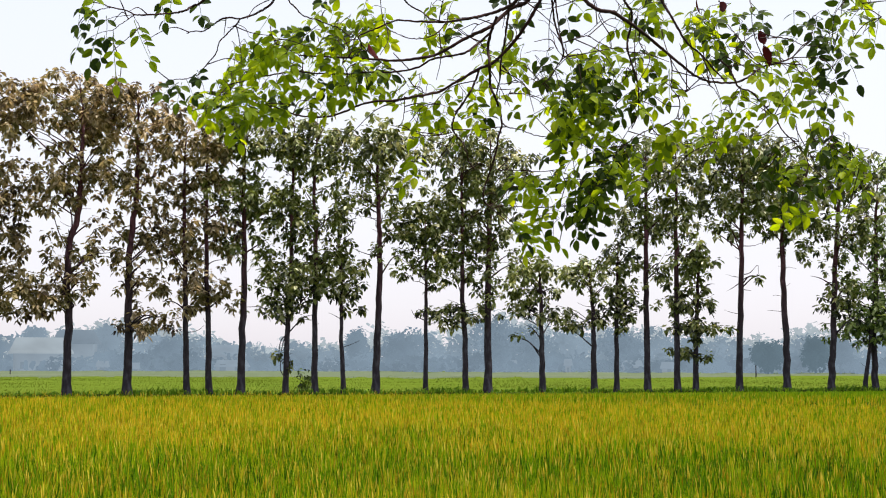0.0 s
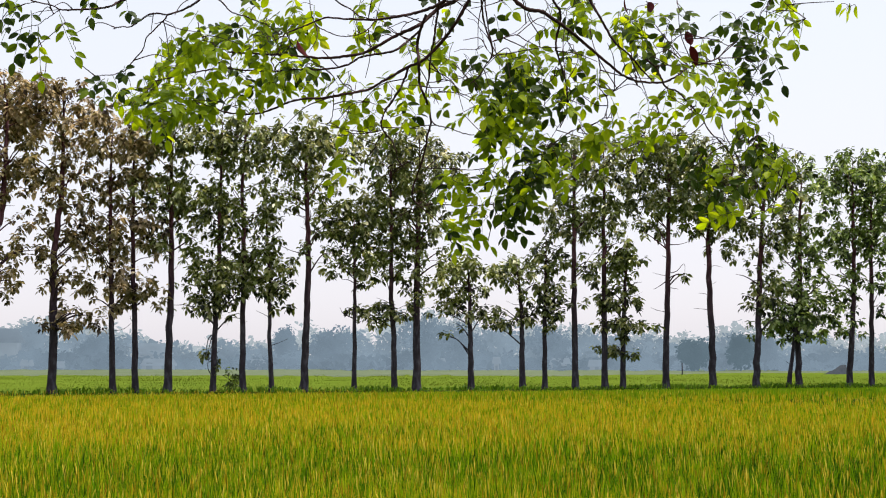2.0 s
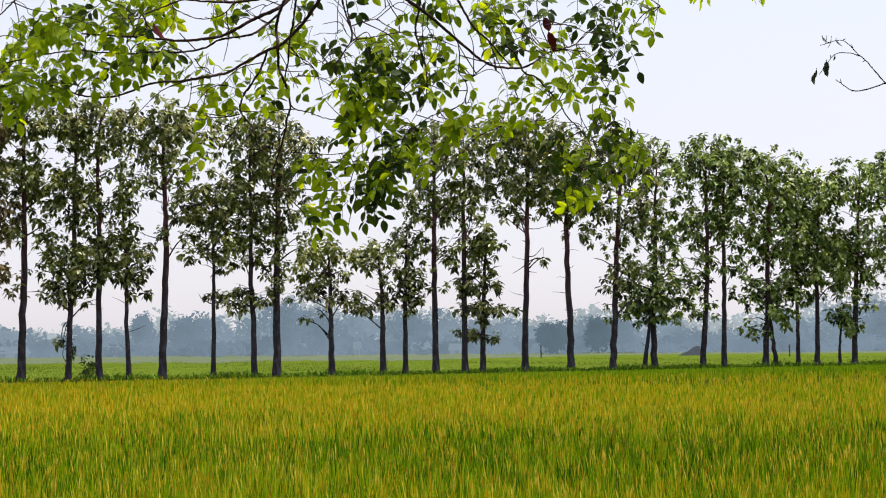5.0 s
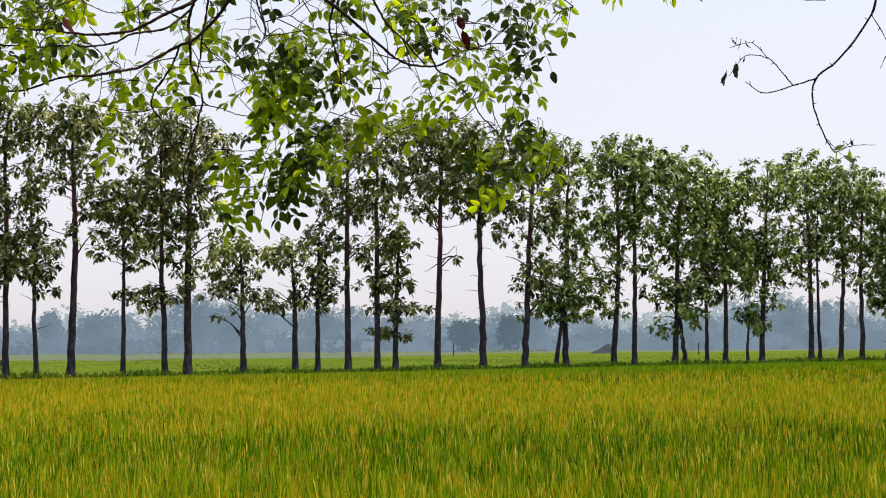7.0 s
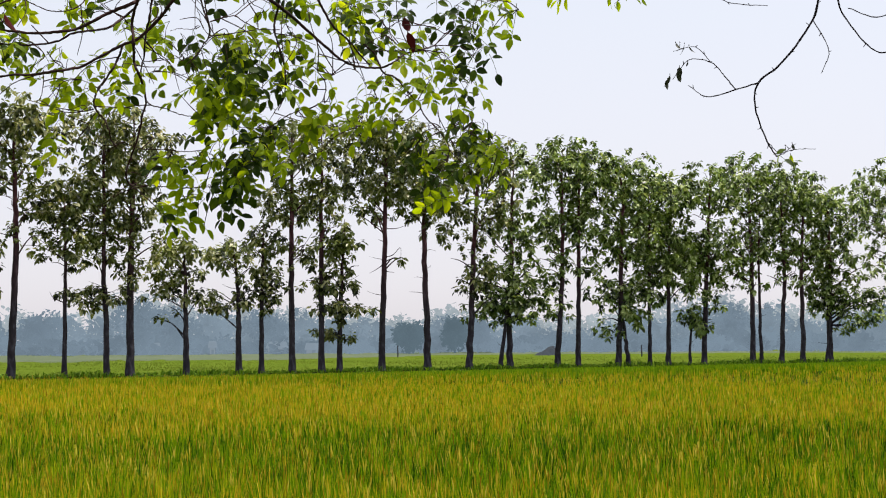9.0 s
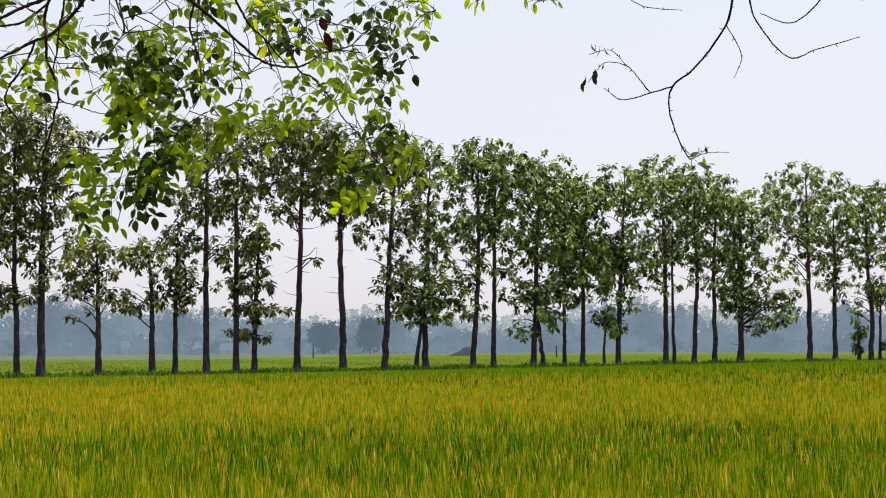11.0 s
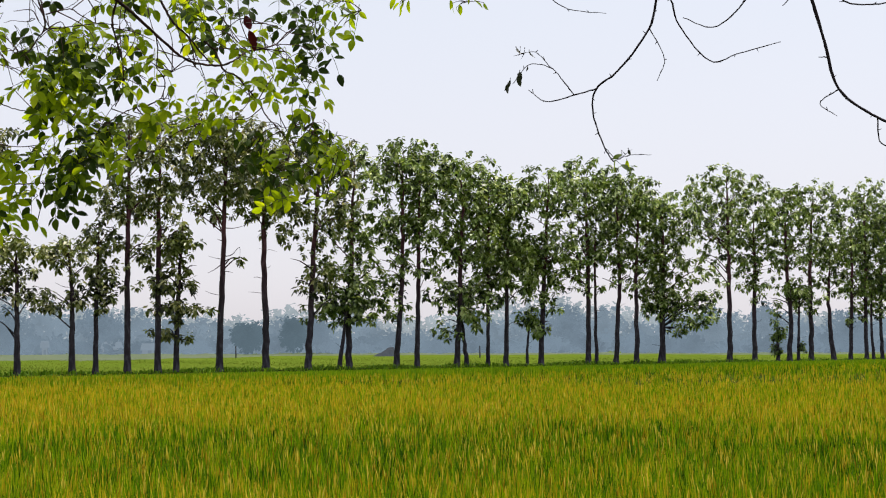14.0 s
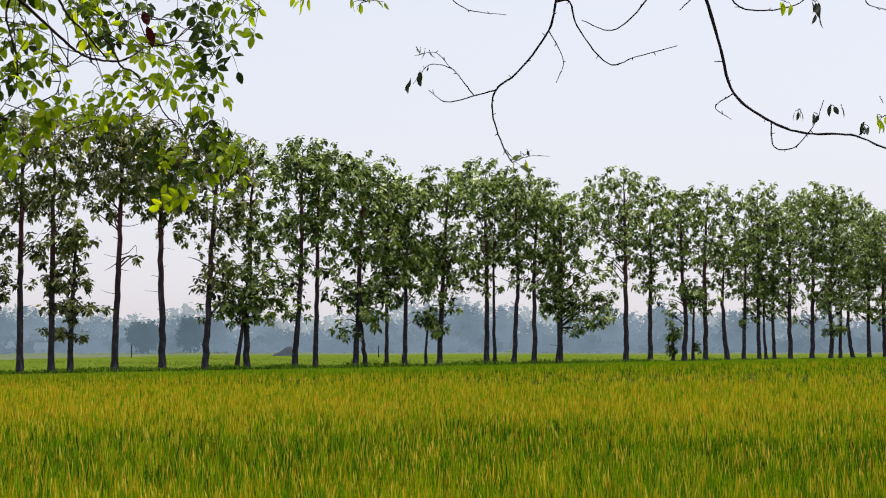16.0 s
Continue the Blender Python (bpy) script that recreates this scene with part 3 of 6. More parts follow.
row_tree(18.42, 0.163, [(-0.09, 3.91), (-0.23, 6.68), (-0.22, 9.46), (-0.26, 11.56)], [(-0.14, 10.16, 1.19, 1.73, 6.8), (-0.10, 7.14, 1.34, 1.48, 6.8), (0.28, 4.72, 1.02, 0.86, 9.5)], 1)
row_tree(19.74, 0.199, [(0.07, 3.94), (0.08, 6.73), (0.02, 9.31), (0.00, 12.38)], [(-0.03, 11.43, 1.95, 1.62, 11), (0.00, 9.07, 1.95, 1.49, 9.5), (0.08, 7.08, 1.35, 0.99, 6.8)], 0, [[(0.06, 8.61), (0.58, 9.44), (0.97, 10.04)]])
row_tree(21.70, 0.154, [(0.04, 3.50), (0.16, 5.39), (0.18, 7.75), (0.24, 11.09), (0.27, 12.29)], [(0.24, 11.09, 1.36, 1.76, 6.8), (0.15, 8.23, 1.52, 1.51, 9.5), (0.06, 5.62, 1.69, 1.51, 12.2), (-0.16, 4.32, 1.56, 0.63, 8.2), (-0.25, 2.44, 0.26, 0.30, 8.2), (0.17, 2.21, 0.21, 0.35, 8.2)], 0, [[(0.02, 1.34), (-0.22, 1.74), (-0.20, 2.28), (-0.28, 2.56)], [(-0.20, 2.09), (0.05, 2.33), (0.24, 2.44)]])
row_tree(23.00, 0.167, [(-0.03, 3.99), (-0.04, 7.09), (-0.11, 9.49), (0.00, 12.39)], [(0.09, 11.18, 1.68, 1.77, 8.8), (-0.01, 8.53, 1.83, 1.52, 6.8), (0.14, 5.90, 1.44, 1.52, 7.5)], 0, [[(-0.08, 9.13), (0.46, 9.45), (1.05, 9.94)], [(-0.08, 8.65), (-0.49, 9.24), (-0.78, 9.48)]])
row_tree(24.30, 0.132, [(-0.12, 3.53), (-0.11, 5.45), (-0.25, 7.14), (-0.31, 8.35)], [(-0.12, 6.18, 1.06, 1.53, 8.2), (0.25, 4.97, 0.74, 0.76, 6.8), (-0.30, 7.86, 1.08, 1.02, 4.1)], 0)
row_tree(25.74, 0.206, [(0.12, 4.04), (0.16, 5.98), (0.12, 7.93), (0.05, 10.38), (0.14, 12.60)], [(0.10, 11.36, 2.48, 1.67, 12.2), (0.16, 9.15, 2.17, 1.41, 6.8), (0.61, 6.96, 1.33, 0.77, 2.7)], 0, [[(0.10, 6.59), (-0.60, 6.78), (-1.33, 7.14)], [(0.13, 6.95), (0.61, 7.69), (0.97, 7.94)]])
row_tree(28.14, 0.136, [(0.01, 3.59), (0.00, 5.56), (-0.05, 7.04), (-0.06, 8.53)], [(-0.06, 8.03, 1.73, 1.18, 16.3), (-0.15, 6.30, 1.76, 1.04, 8.2), (-0.21, 4.45, 0.68, 0.39, 4.1)], 0)
row_tree(30.13, 0.162, [(-0.08, 3.11), (-0.19, 5.61), (-0.19, 8.12), (-0.28, 11.91)], [(-0.28, 11.66, 1.92, 1.59, 8.2), (-0.15, 9.38, 1.92, 1.59, 9.5), (-0.27, 6.86, 1.51, 1.59, 9.5), (-0.51, 4.11, 1.51, 0.66, 10.9)], 0)
row_tree(31.20, 0.226, [(-0.00, 4.13), (0.04, 7.15), (0.06, 9.69), (0.11, 12.24)], [(0.11, 10.97, 2.09, 1.73, 10.9), (0.17, 8.42, 1.77, 1.60, 8.2), (0.42, 6.40, 1.25, 1.60, 5.4), (0.17, 4.88, 1.11, 0.80, 4.1)], 0)
row_tree(34.00, 0.180, [(-0.02, 2.64), (-0.05, 4.18), (-0.12, 5.71), (-0.20, 6.74)], [(-0.45, 6.30, 1.25, 0.90, 10), (-0.40, 5.20, 1.35, 0.70, 8), (0.60, 4.40, 1.00, 0.45, 10), (-0.90, 4.50, 0.80, 0.45, 8), (-0.76, 3.41, 0.71, 0.50, 2.0)], 0)
row_tree(36.75, 0.183, [(-0.04, 3.18), (-0.04, 3.96), (-0.14, 5.27), (-0.29, 6.84)], [(-0.35, 6.44, 1.20, 0.95, 9.5), (-1.00, 3.95, 1.00, 0.50, 9.0), (0.35, 4.30, 0.70, 0.50, 5.0), (0.50, 5.40, 0.70, 0.80, 4.5)], 0, [[(-0.04, 3.83), (-0.82, 4.43), (-1.73, 4.72)], [(-0.04, 3.83), (0.27, 4.48), (0.61, 4.74)]])
row_tree(37.95, 0.159, [(0.02, 4.24), (0.05, 6.35), (0.09, 7.67)], [(0.08, 6.61, 1.02, 1.26, 7.7), (0.52, 5.03, 1.02, 1.26, 6.6), (-0.27, 4.24, 0.87, 0.84, 5.5)], 0)
row_tree(39.67, 0.201, [(-0.03, 4.27), (-0.04, 7.47), (-0.02, 10.42), (-0.03, 12.57)], [(-0.04, 11.23, 1.89, 1.71, 9.9), (-0.37, 8.81, 2.06, 1.42, 8.8), (0.14, 6.67, 1.33, 0.85, 6.6)], 0, [[(-0.02, 6.08), (0.49, 6.66), (0.94, 7.33)]])
row_tree(41.37, 0.190, [(-0.03, 4.30), (-0.03, 7.53), (0.02, 10.51), (-0.01, 12.96)], [(-0.02, 11.60, 1.74, 1.73, 8.8), (0.09, 9.15, 1.91, 1.44, 7.7), (0.48, 7.53, 1.35, 1.15, 5.5), (-0.07, 5.38, 0.84, 1.44, 4.4)], 0, [[(-0.03, 7.48), (-0.39, 8.29), (-0.85, 8.62)]])
row_tree(42.38, 0.178, [(0.04, 2.70), (0.11, 4.86), (0.24, 7.29), (0.28, 8.11)], [(0.10, 6.80, 1.00, 0.85, 10), (-0.40, 4.95, 1.45, 0.45, 11), (0.20, 5.75, 0.90, 0.50, 7), (0.10, 3.95, 1.65, 0.40, 12), (-0.70, 2.70, 0.80, 0.22, 12), (0.45, 2.40, 0.60, 0.25, 12), (0.10, 3.20, 0.50, 0.40, 5)], 0)
row_tree(44.97, 0.210, [(0.09, 4.36), (0.18, 7.66), (0.24, 10.71), (0.35, 13.35)], [(0.32, 12.38, 2.33, 1.48, 13.3), (0.29, 10.43, 2.22, 1.63, 14.4), (0.14, 8.77, 2.51, 0.74, 4.4), (0.95, 6.33, 0.12, 0.15, 44.2)], 0, [[(0.18, 7.77), (0.72, 7.77), (1.26, 7.93)], [(0.11, 6.37), (0.55, 6.45), (0.93, 6.83), (0.97, 6.39)], [(0.08, 5.68), (0.64, 5.59)], [(0.11, 6.01), (-0.27, 5.74), (-0.57, 5.57)], [(0.15, 7.11), (-0.15, 7.25)]])
row_tree(47.89, 0.229, [(-0.04, 3.85), (-0.14, 7.21), (-0.14, 8.90), (0.02, 12.86)], [(0.06, 11.72, 2.02, 1.67, 13.3), (0.17, 9.46, 2.02, 1.37, 12.2), (0.55, 7.77, 1.10, 0.76, 5.5)], 0, [[(-0.11, 7.44), (-0.43, 7.44)]])
row_tree(50.69, 0.220, [(0.12, 3.47), (0.26, 6.96), (0.47, 9.88), (0.68, 12.67)], [(0.83, 11.62, 2.07, 1.87, 9.3), (0.56, 8.71, 2.07, 1.70, 6.8), (0.30, 5.79, 1.45, 1.87, 5.1)], 0)
row_tree(52.81, 0.149, [(0.33, 3.20), (0.50, 4.68), (0.52, 5.87)], [(0.33, 4.39, 1.31, 1.27, 6)], 0)
row_tree(53.56, 0.211, [(-0.08, 3.21), (0.05, 5.89), (0.15, 8.89), (0.25, 11.90)], [(0.16, 11.27, 1.73, 2.09, 6.8), (0.19, 8.29, 1.92, 1.75, 6.8), (0.06, 5.60, 1.99, 1.91, 7.6), (-0.52, 3.95, 1.99, 1.12, 7.6), (0.95, 4.40, 1.65, 1.28, 6.8)], 0)
row_tree(56.99, 0.201, [(0.20, 3.55), (0.37, 6.95), (0.36, 9.74), (0.40, 12.85)], [(0.10, 11.88, 2.18, 1.98, 8.5), (-0.04, 8.80, 1.98, 2.16, 6), (-0.03, 6.02, 1.19, 1.97, 4.2), (-0.02, 4.17, 1.19, 0.98, 3.4)], 0)
row_tree(58.58, 0.188, [(0.08, 3.57), (0.13, 7.02), (0.15, 10.16), (0.20, 12.69)], [(0.30, 11.71, 2.21, 2.18, 8.5), (0.22, 8.59, 2.01, 1.83, 6.8), (0.54, 6.08, 1.21, 1.66, 3.4)], 0)
row_tree(61.75, 0.210, [(0.19, 3.61), (0.24, 6.83), (0.40, 9.75), (0.23, 12.35)], [(0.23, 10.88, 2.48, 2.43, 10.2), (0.40, 7.80, 2.13, 2.05, 8.5), (-0.07, 4.90, 1.77, 1.71, 6.8), (-0.55, 2.97, 1.24, 0.62, 5.1), (0.89, 3.61, 1.42, 0.85, 6)], 0)
row_tree(62.68, 0.163, [(-0.23, 2.65), (-0.36, 3.95), (-0.37, 5.57)], [(0.09, 4.92, 1.25, 1.21, 5.1)], 0)
row_tree(64.46, 0.148, [(-0.00, 3.65), (0.03, 6.29), (0.06, 8.93), (0.02, 11.93)], [(-0.14, 10.10, 1.90, 2.68, 9.3), (0.19, 6.95, 1.52, 1.92, 11), (0.03, 4.96, 1.09, 1.05, 4.2)], 0)
row_tree(66.04, 0.184, [(0.03, 3.67), (0.06, 6.34), (0.20, 9.03), (0.33, 11.39)], [(0.30, 10.21, 1.93, 2.33, 9.3), (0.13, 7.35, 1.77, 2.13, 11), (0.13, 5.34, 1.47, 0.89, 4.2)], 0)
row_tree(67.88, 0.119, [(0.07, 2.34), (0.14, 4.03)], [(0.10, 3.69, 0.82, 0.90, 6.8)], 0)
row_tree(69.18, 0.206, [(0.14, 3.71), (0.32, 7.49), (0.46, 10.25), (0.63, 12.68)], [(0.63, 11.29, 2.42, 2.19, 9.3), (0.45, 7.83, 1.96, 2.11, 10.2), (-0.85, 7.32, 1.51, 1.82, 8.5), (0.11, 5.08, 1.70, 1.82, 5.1), (0.11, 3.19, 0.94, 0.73, 6)], 0)
row_tree(73.80, 0.214, [(0.01, 3.77), (0.02, 7.34), (-0.08, 10.56), (-0.07, 13.08)], [(-0.18, 11.82, 2.28, 2.28, 8.5), (-0.37, 8.41, 1.77, 1.89, 6.8), (-0.73, 6.27, 1.57, 1.51, 5.1)], 0)
row_tree(74.61, 0.144, [(-0.03, 3.78), (-0.05, 7.37), (0.03, 10.26)], [(0.39, 8.81, 1.61, 2.29, 6)], 0)
row_tree(76.55, 0.201, [(0.23, 4.53), (0.35, 6.72), (0.18, 8.91), (0.19, 12.59)], [(0.30, 11.48, 2.10, 2.54, 8.5), (0.29, 8.18, 1.61, 1.93, 6.8), (0.28, 5.99, 1.20, 1.16, 3.4)], 0)
row_tree(78.85, 0.205, [(-0.02, 3.83), (-0.01, 7.17), (0.12, 9.78), (0.21, 12.40)], [(0.39, 11.09, 2.14, 2.16, 9.3), (0.18, 7.92, 1.84, 1.97, 7.6)], 0)
row_tree(81.31, 0.171, [(0.28, 3.11), (0.22, 5.37)], [(0.03, 5.38, 1.67, 1.61, 5.1)], 0)
row_tree(81.64, 0.247, [(0.02, 3.87), (0.12, 7.28), (0.06, 9.95), (0.07, 11.86)], [(0.06, 10.33, 2.44, 1.99, 9.3), (0.80, 8.04, 2.09, 1.82, 8.5), (-0.16, 5.76, 1.88, 2.02, 6.8), (1.53, 4.24, 2.30, 1.61, 7.6), (2.67, 5.75, 1.47, 1.82, 5.1), (0.77, 2.73, 1.05, 0.61, 2.5)], 0)
row_tree(89.66, 0.243, [(0.03, 3.97), (0.02, 8.00), (0.01, 11.24), (-0.04, 14.08)], [(-0.37, 13.07, 3.11, 1.65, 7.6), (-0.79, 10.84, 3.11, 1.88, 4.2), (-0.21, 8.81, 2.23, 1.72, 4.2), (-1.80, 11.26, 1.82, 2.35, 5.1)], 0)
row_tree(92.93, 0.229, [(-0.01, 4.01), (0.07, 7.72), (0.06, 11.45)], [(0.06, 11.03, 2.24, 2.41, 9.3), (0.03, 8.13, 1.83, 2.20, 6.8), (-0.19, 6.07, 1.37, 1.32, 4.2)], 0)
row_tree(96.05, 0.170, [(-0.02, 2.37), (-0.01, 3.63)], [(-0.02, 3.00, 0.55, 0.81, 12), (-0.03, 1.74, 0.50, 0.72, 11)], 0)
row_tree(97.57, 0.237, [(0.16, 4.07), (-0.06, 7.05), (-0.11, 10.04), (-0.16, 13.25)], [(-0.08, 12.39, 1.93, 2.00, 8.5), (-0.12, 9.18, 1.80, 2.28, 7.6), (-0.15, 6.20, 1.56, 1.60, 5.1), (-0.80, 4.71, 0.95, 0.91, 3.4)], 0)
row_tree(98.88, 0.152, [(0.08, 4.09), (0.15, 6.66)], [(0.06, 5.80, 0.96, 1.38, 5.1), (0.27, 1.86, 0.38, 0.37, 17)], 0)
row_tree(100.73, 0.243, [(-0.00, 4.11), (0.00, 8.02), (0.22, 11.51), (0.33, 13.48)], [(0.31, 12.39, 2.26, 2.30, 7.6), (0.10, 8.90, 1.70, 2.34, 6.8), (0.06, 5.41, 1.46, 1.40, 6)], 0)
row_tree(104.11, 0.249, [(-0.23, 3.27), (-0.33, 5.49), (-0.20, 8.60)], [(0.03, 9.49, 1.74, 2.40, 6.8), (-0.23, 6.82, 1.39, 1.44, 4.2)], 0)
row_tree(106.72, 0.207, [(0.09, 4.19), (0.19, 7.80), (0.15, 11.43)], [(0.09, 10.52, 1.77, 2.44, 7), (0.17, 6.90, 1.42, 1.47, 4.2), (-0.13, 3.96, 0.61, 0.59, 4.9)], 0)
row_tree(109.24, 0.211, [(-0.04, 4.22), (0.06, 7.89), (0.02, 11.58), (0.06, 14.36)], [(0.04, 13.20, 2.70, 2.18, 8.4), (-0.01, 9.74, 2.07, 2.49, 8.4), (-0.28, 6.52, 1.81, 1.99, 5.6), (-0.53, 4.45, 1.03, 1.24, 4.2)], 0)
row_tree(110.38, 0.166, [(-0.14, 3.77), (-0.04, 7.01)], [(-0.04, 7.01, 1.30, 2.01, 5.6)], 0)
row_tree(111.83, 0.191, [(-0.09, 3.79), (0.00, 7.05), (0.15, 10.80)], [(0.24, 10.79, 2.14, 2.53, 7.7), (0.09, 7.05, 1.58, 2.28, 6.3), (-0.39, 4.95, 1.31, 1.11, 4.9)], 0)
row_tree(114.72, 0.244, [(-0.08, 4.29), (0.03, 8.57), (0.15, 13.34)], [(-0.01, 11.91, 2.50, 2.58, 7.7), (0.07, 8.09, 2.04, 2.58, 7.7), (-0.35, 5.24, 1.61, 1.29, 4.9)], 0)
row_tree(118.66, 0.251, [(0.06, 4.34), (0.18, 8.72), (0.27, 14.58)], [(0.26, 13.60, 2.89, 2.44, 9.1), (0.06, 10.18, 2.20, 2.66, 7), (0.24, 6.77, 1.65, 2.12, 4.9), (-0.51, 4.10, 1.54, 0.64, 3.5)], 0)
row_tree(122.13, 0.256, [(0.14, 2.90), (0.03, 5.38), (0.18, 8.36), (1.01, 14.82)], [(1.09, 14.07, 2.95, 2.38, 9.1), (0.45, 9.84, 2.26, 2.72, 9.8), (0.15, 6.37, 1.81, 2.17, 7.7), (0.48, 3.39, 1.24, 0.98, 8.4)], 0)
row_tree(124.14, 0.208, [(0.07, 4.41), (0.23, 8.43)], [(0.26, 7.42, 1.43, 2.48, 7)], 0)
row_tree(126.79, 0.238, [(-0.31, 2.41), (-0.42, 4.45), (-0.10, 8.53)], [(0.18, 10.57, 2.04, 3.08, 8.4), (0.02, 6.99, 1.45, 2.24, 6.3)], 0)
row_tree(130.12, 0.243, [(-0.03, 4.49), (0.10, 8.64), (0.09, 13.86)], [(0.07, 12.82, 2.77, 2.58, 9.1), (0.11, 9.16, 2.26, 2.86, 9.1), (-0.06, 5.53, 1.90, 1.72, 6.3)], 0)
row_tree(133.58, 0.248, [(-0.08, 4.53), (-0.05, 8.77), (-0.07, 13.03)], [(0.01, 11.96, 2.83, 2.63, 9.1), (0.10, 8.24, 2.43, 3.22, 9.1), (-0.12, 4.80, 1.82, 1.46, 6.3)], 0)

# ---- hazy distance: woods round the far side of the fields ----


def far_crown(c, rx, rz, n, size, uneven=0.62):
    lobes = norm(rng.normal(size=(9, 3))) * rng.uniform(0.25, uneven, (9, 1)) * np.array([1, 1, 0.9])
    d = norm(rng.normal(size=(n, 3))) * rng.uniform(0.55, 1, (n, 1)) * 0.5 + lobes[rng.integers(0, 9, n)] * 0.75
    P = c + d * np.array([rx, rx, rz])
    L = size * rng.uniform(0.6, 1.4, n)
    return leaves(P, rng.normal(size=(n, 3)), L, L * rng.uniform(0.6, 0.9, n), 0.2)


SKY_AZ = (-36, -28, -26, -24, -21, -18.4, -15.5, -13.2, -11.8, -9.6, -7.6, -6.7, -3.5, -0.6, 0.8, 2.5, 5, 8, 10.8, 13, 16, 18.5, 21, 25, 38)
SKY_EL = (1.0, 1.0, 1.2, 1.4, 1.2, 0.6, 0.9, 1.4, 1.15, 2.0, 1.7, 1.35, 1.5, 1.15, 1.0, 1.25, 1.2, 1.05, 1.6, 1.65, 1.3, 1.3, 1.35, 1.1, 1.0)


def far_woods(name, mat, dist, spacing, share, rough, label, seed):
    """A belt of crowns; its height follows the skyline of the far woods."""
    parts = []
    g = np.random.default_rng(seed)
    az = -36.0
    while az < 38:
        hgt = (EYE + dist * math.tan(radians(float(np.interp(az, SKY_AZ, SKY_EL)) * share))) * g.uniform(1 - rough, 1 + rough * 0.6)
        r = dist + g.uniform(-8, 8)
        x, y = r * math.sin(radians(az)), r * math.cos(radians(az))
        w = g.uniform(0.75, 1.25) * spacing * 1.1
        parts.append(far_crown(np.array([x, y, hgt * 0.6]), w, hgt * 0.42, 200, 0.0038 * dist))
        parts.append(far_crown(np.array([x + g.uniform(-2, 2), y - 2, hgt * 0.22]), w * 1.2, hgt * 0.28, 72, 0.0066 * dist))
        az += math.degrees(spacing / dist) * g.uniform(0.6, 1.2)
    v, f = join(parts)
    tagged(np_part(name, v, [f], mat, None, label), category="woods", kind="stuff")


rng = np.random.default_rng(23)
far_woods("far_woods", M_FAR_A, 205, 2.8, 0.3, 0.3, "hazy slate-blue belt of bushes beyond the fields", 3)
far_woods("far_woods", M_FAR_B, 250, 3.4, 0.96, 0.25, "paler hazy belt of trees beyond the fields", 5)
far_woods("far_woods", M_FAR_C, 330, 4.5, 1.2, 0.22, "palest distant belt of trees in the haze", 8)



def far_tree(x, y, width, height, clear, mat, words):
    """A single round tree out on the far fields."""
    top = new("far_tree")
    top.matrix_world = pose(x, y, 0)
    tagged(top, words, "tree", "distant trees")
    v, q = tube(spline([(0, 0, 0), (0.1, 0, clear * 0.6), (0, 0, height * 0.6)], 4), np.linspace(0.22, 0.08, 9), 7)
    np_part("trunk", v, [q], mat, top)
    v, f = far_crown(np.array([0, 0, (height + clear) / 2]), width / 2 * 1.25, (height - clear) / 2 * 1.12, 2000, 0.5, 0.7)
    np_part("crown", v, [f], mat, top)


def box_verts(x0, x1, y0, y1, z0, z1):
    v = np.array([(x, y, z) for z in (z0, z1) for y in (y0, y1) for x in (x0, x1)], float)
    return v, np.array([[0, 2, 3, 1], [4, 5, 7, 6], [0, 1, 5, 4], [2, 6, 7, 3], [0, 4, 6, 2], [1, 3, 7, 5]])


def far_house(x, y, turn, wide, deep, eaves, ridge, over, openings, words, roofing=M_FAR_ROOF):
    """A farmhouse in the haze: walls, a pitched roof with eaves, door and windows."""
    top = new("house")
    top.matrix_world = pose(x, y, 0, 0, 0, turn)
    tagged(top, words, "house", "distant houses")
    v, f = box_verts(-wide / 2, wide / 2, -deep / 2, deep / 2, 0, eaves)
    np_part("wall", v, [f], M_FAR_WALL, top)
    w, d = wide / 2 + over, deep / 2 + over
    rv = [(-w, -d, eaves - 0.15), (w, -d, eaves - 0.15), (w, d, eaves - 0.15), (-w, d, eaves - 0.15), (-w * 0.8, 0, ridge), (w * 0.8, 0, ridge)]
    rv += [(a, b, c + 0.15) for a, b, c in rv]
    quads = np.array([[0, 1, 5, 4], [2, 3, 4, 5], [6, 10, 11, 7], [8, 11, 10, 9], [0, 6, 7, 1], [2, 8, 9, 3], [1, 7, 8, 2], [3, 9, 6, 0]])
    tris = np.array([[1, 2, 5], [3, 0, 4], [7, 11, 8], [9, 10, 6]])
    np_part("roof", np.array(rv, float), [quads, tris], roofing, top)
    for i, (ox, ow, oz, oh) in enumerate(openings):
        v, f = box_verts(ox - ow / 2, ox + ow / 2, -deep / 2 - 0.05, -deep / 2 + 0.05, oz, oz + oh)
        np_part("door" if oz == 0 else "window", v, [f], M_FAR_DARK, top)


def field_post(x, y, tall):
    p = new("post")
    p.matrix_world = pose(x, y, 0)
    tagged(p, "thin weathered wooden post standing in the field", "post")
    v, q = tube([(0, 0, 0), (0.02, 0, tall * 0.5), (0, 0.02, tall)], [0.07, 0.065, 0.05], 7)
    np_part("stake", v, [q], M_BARK, p)


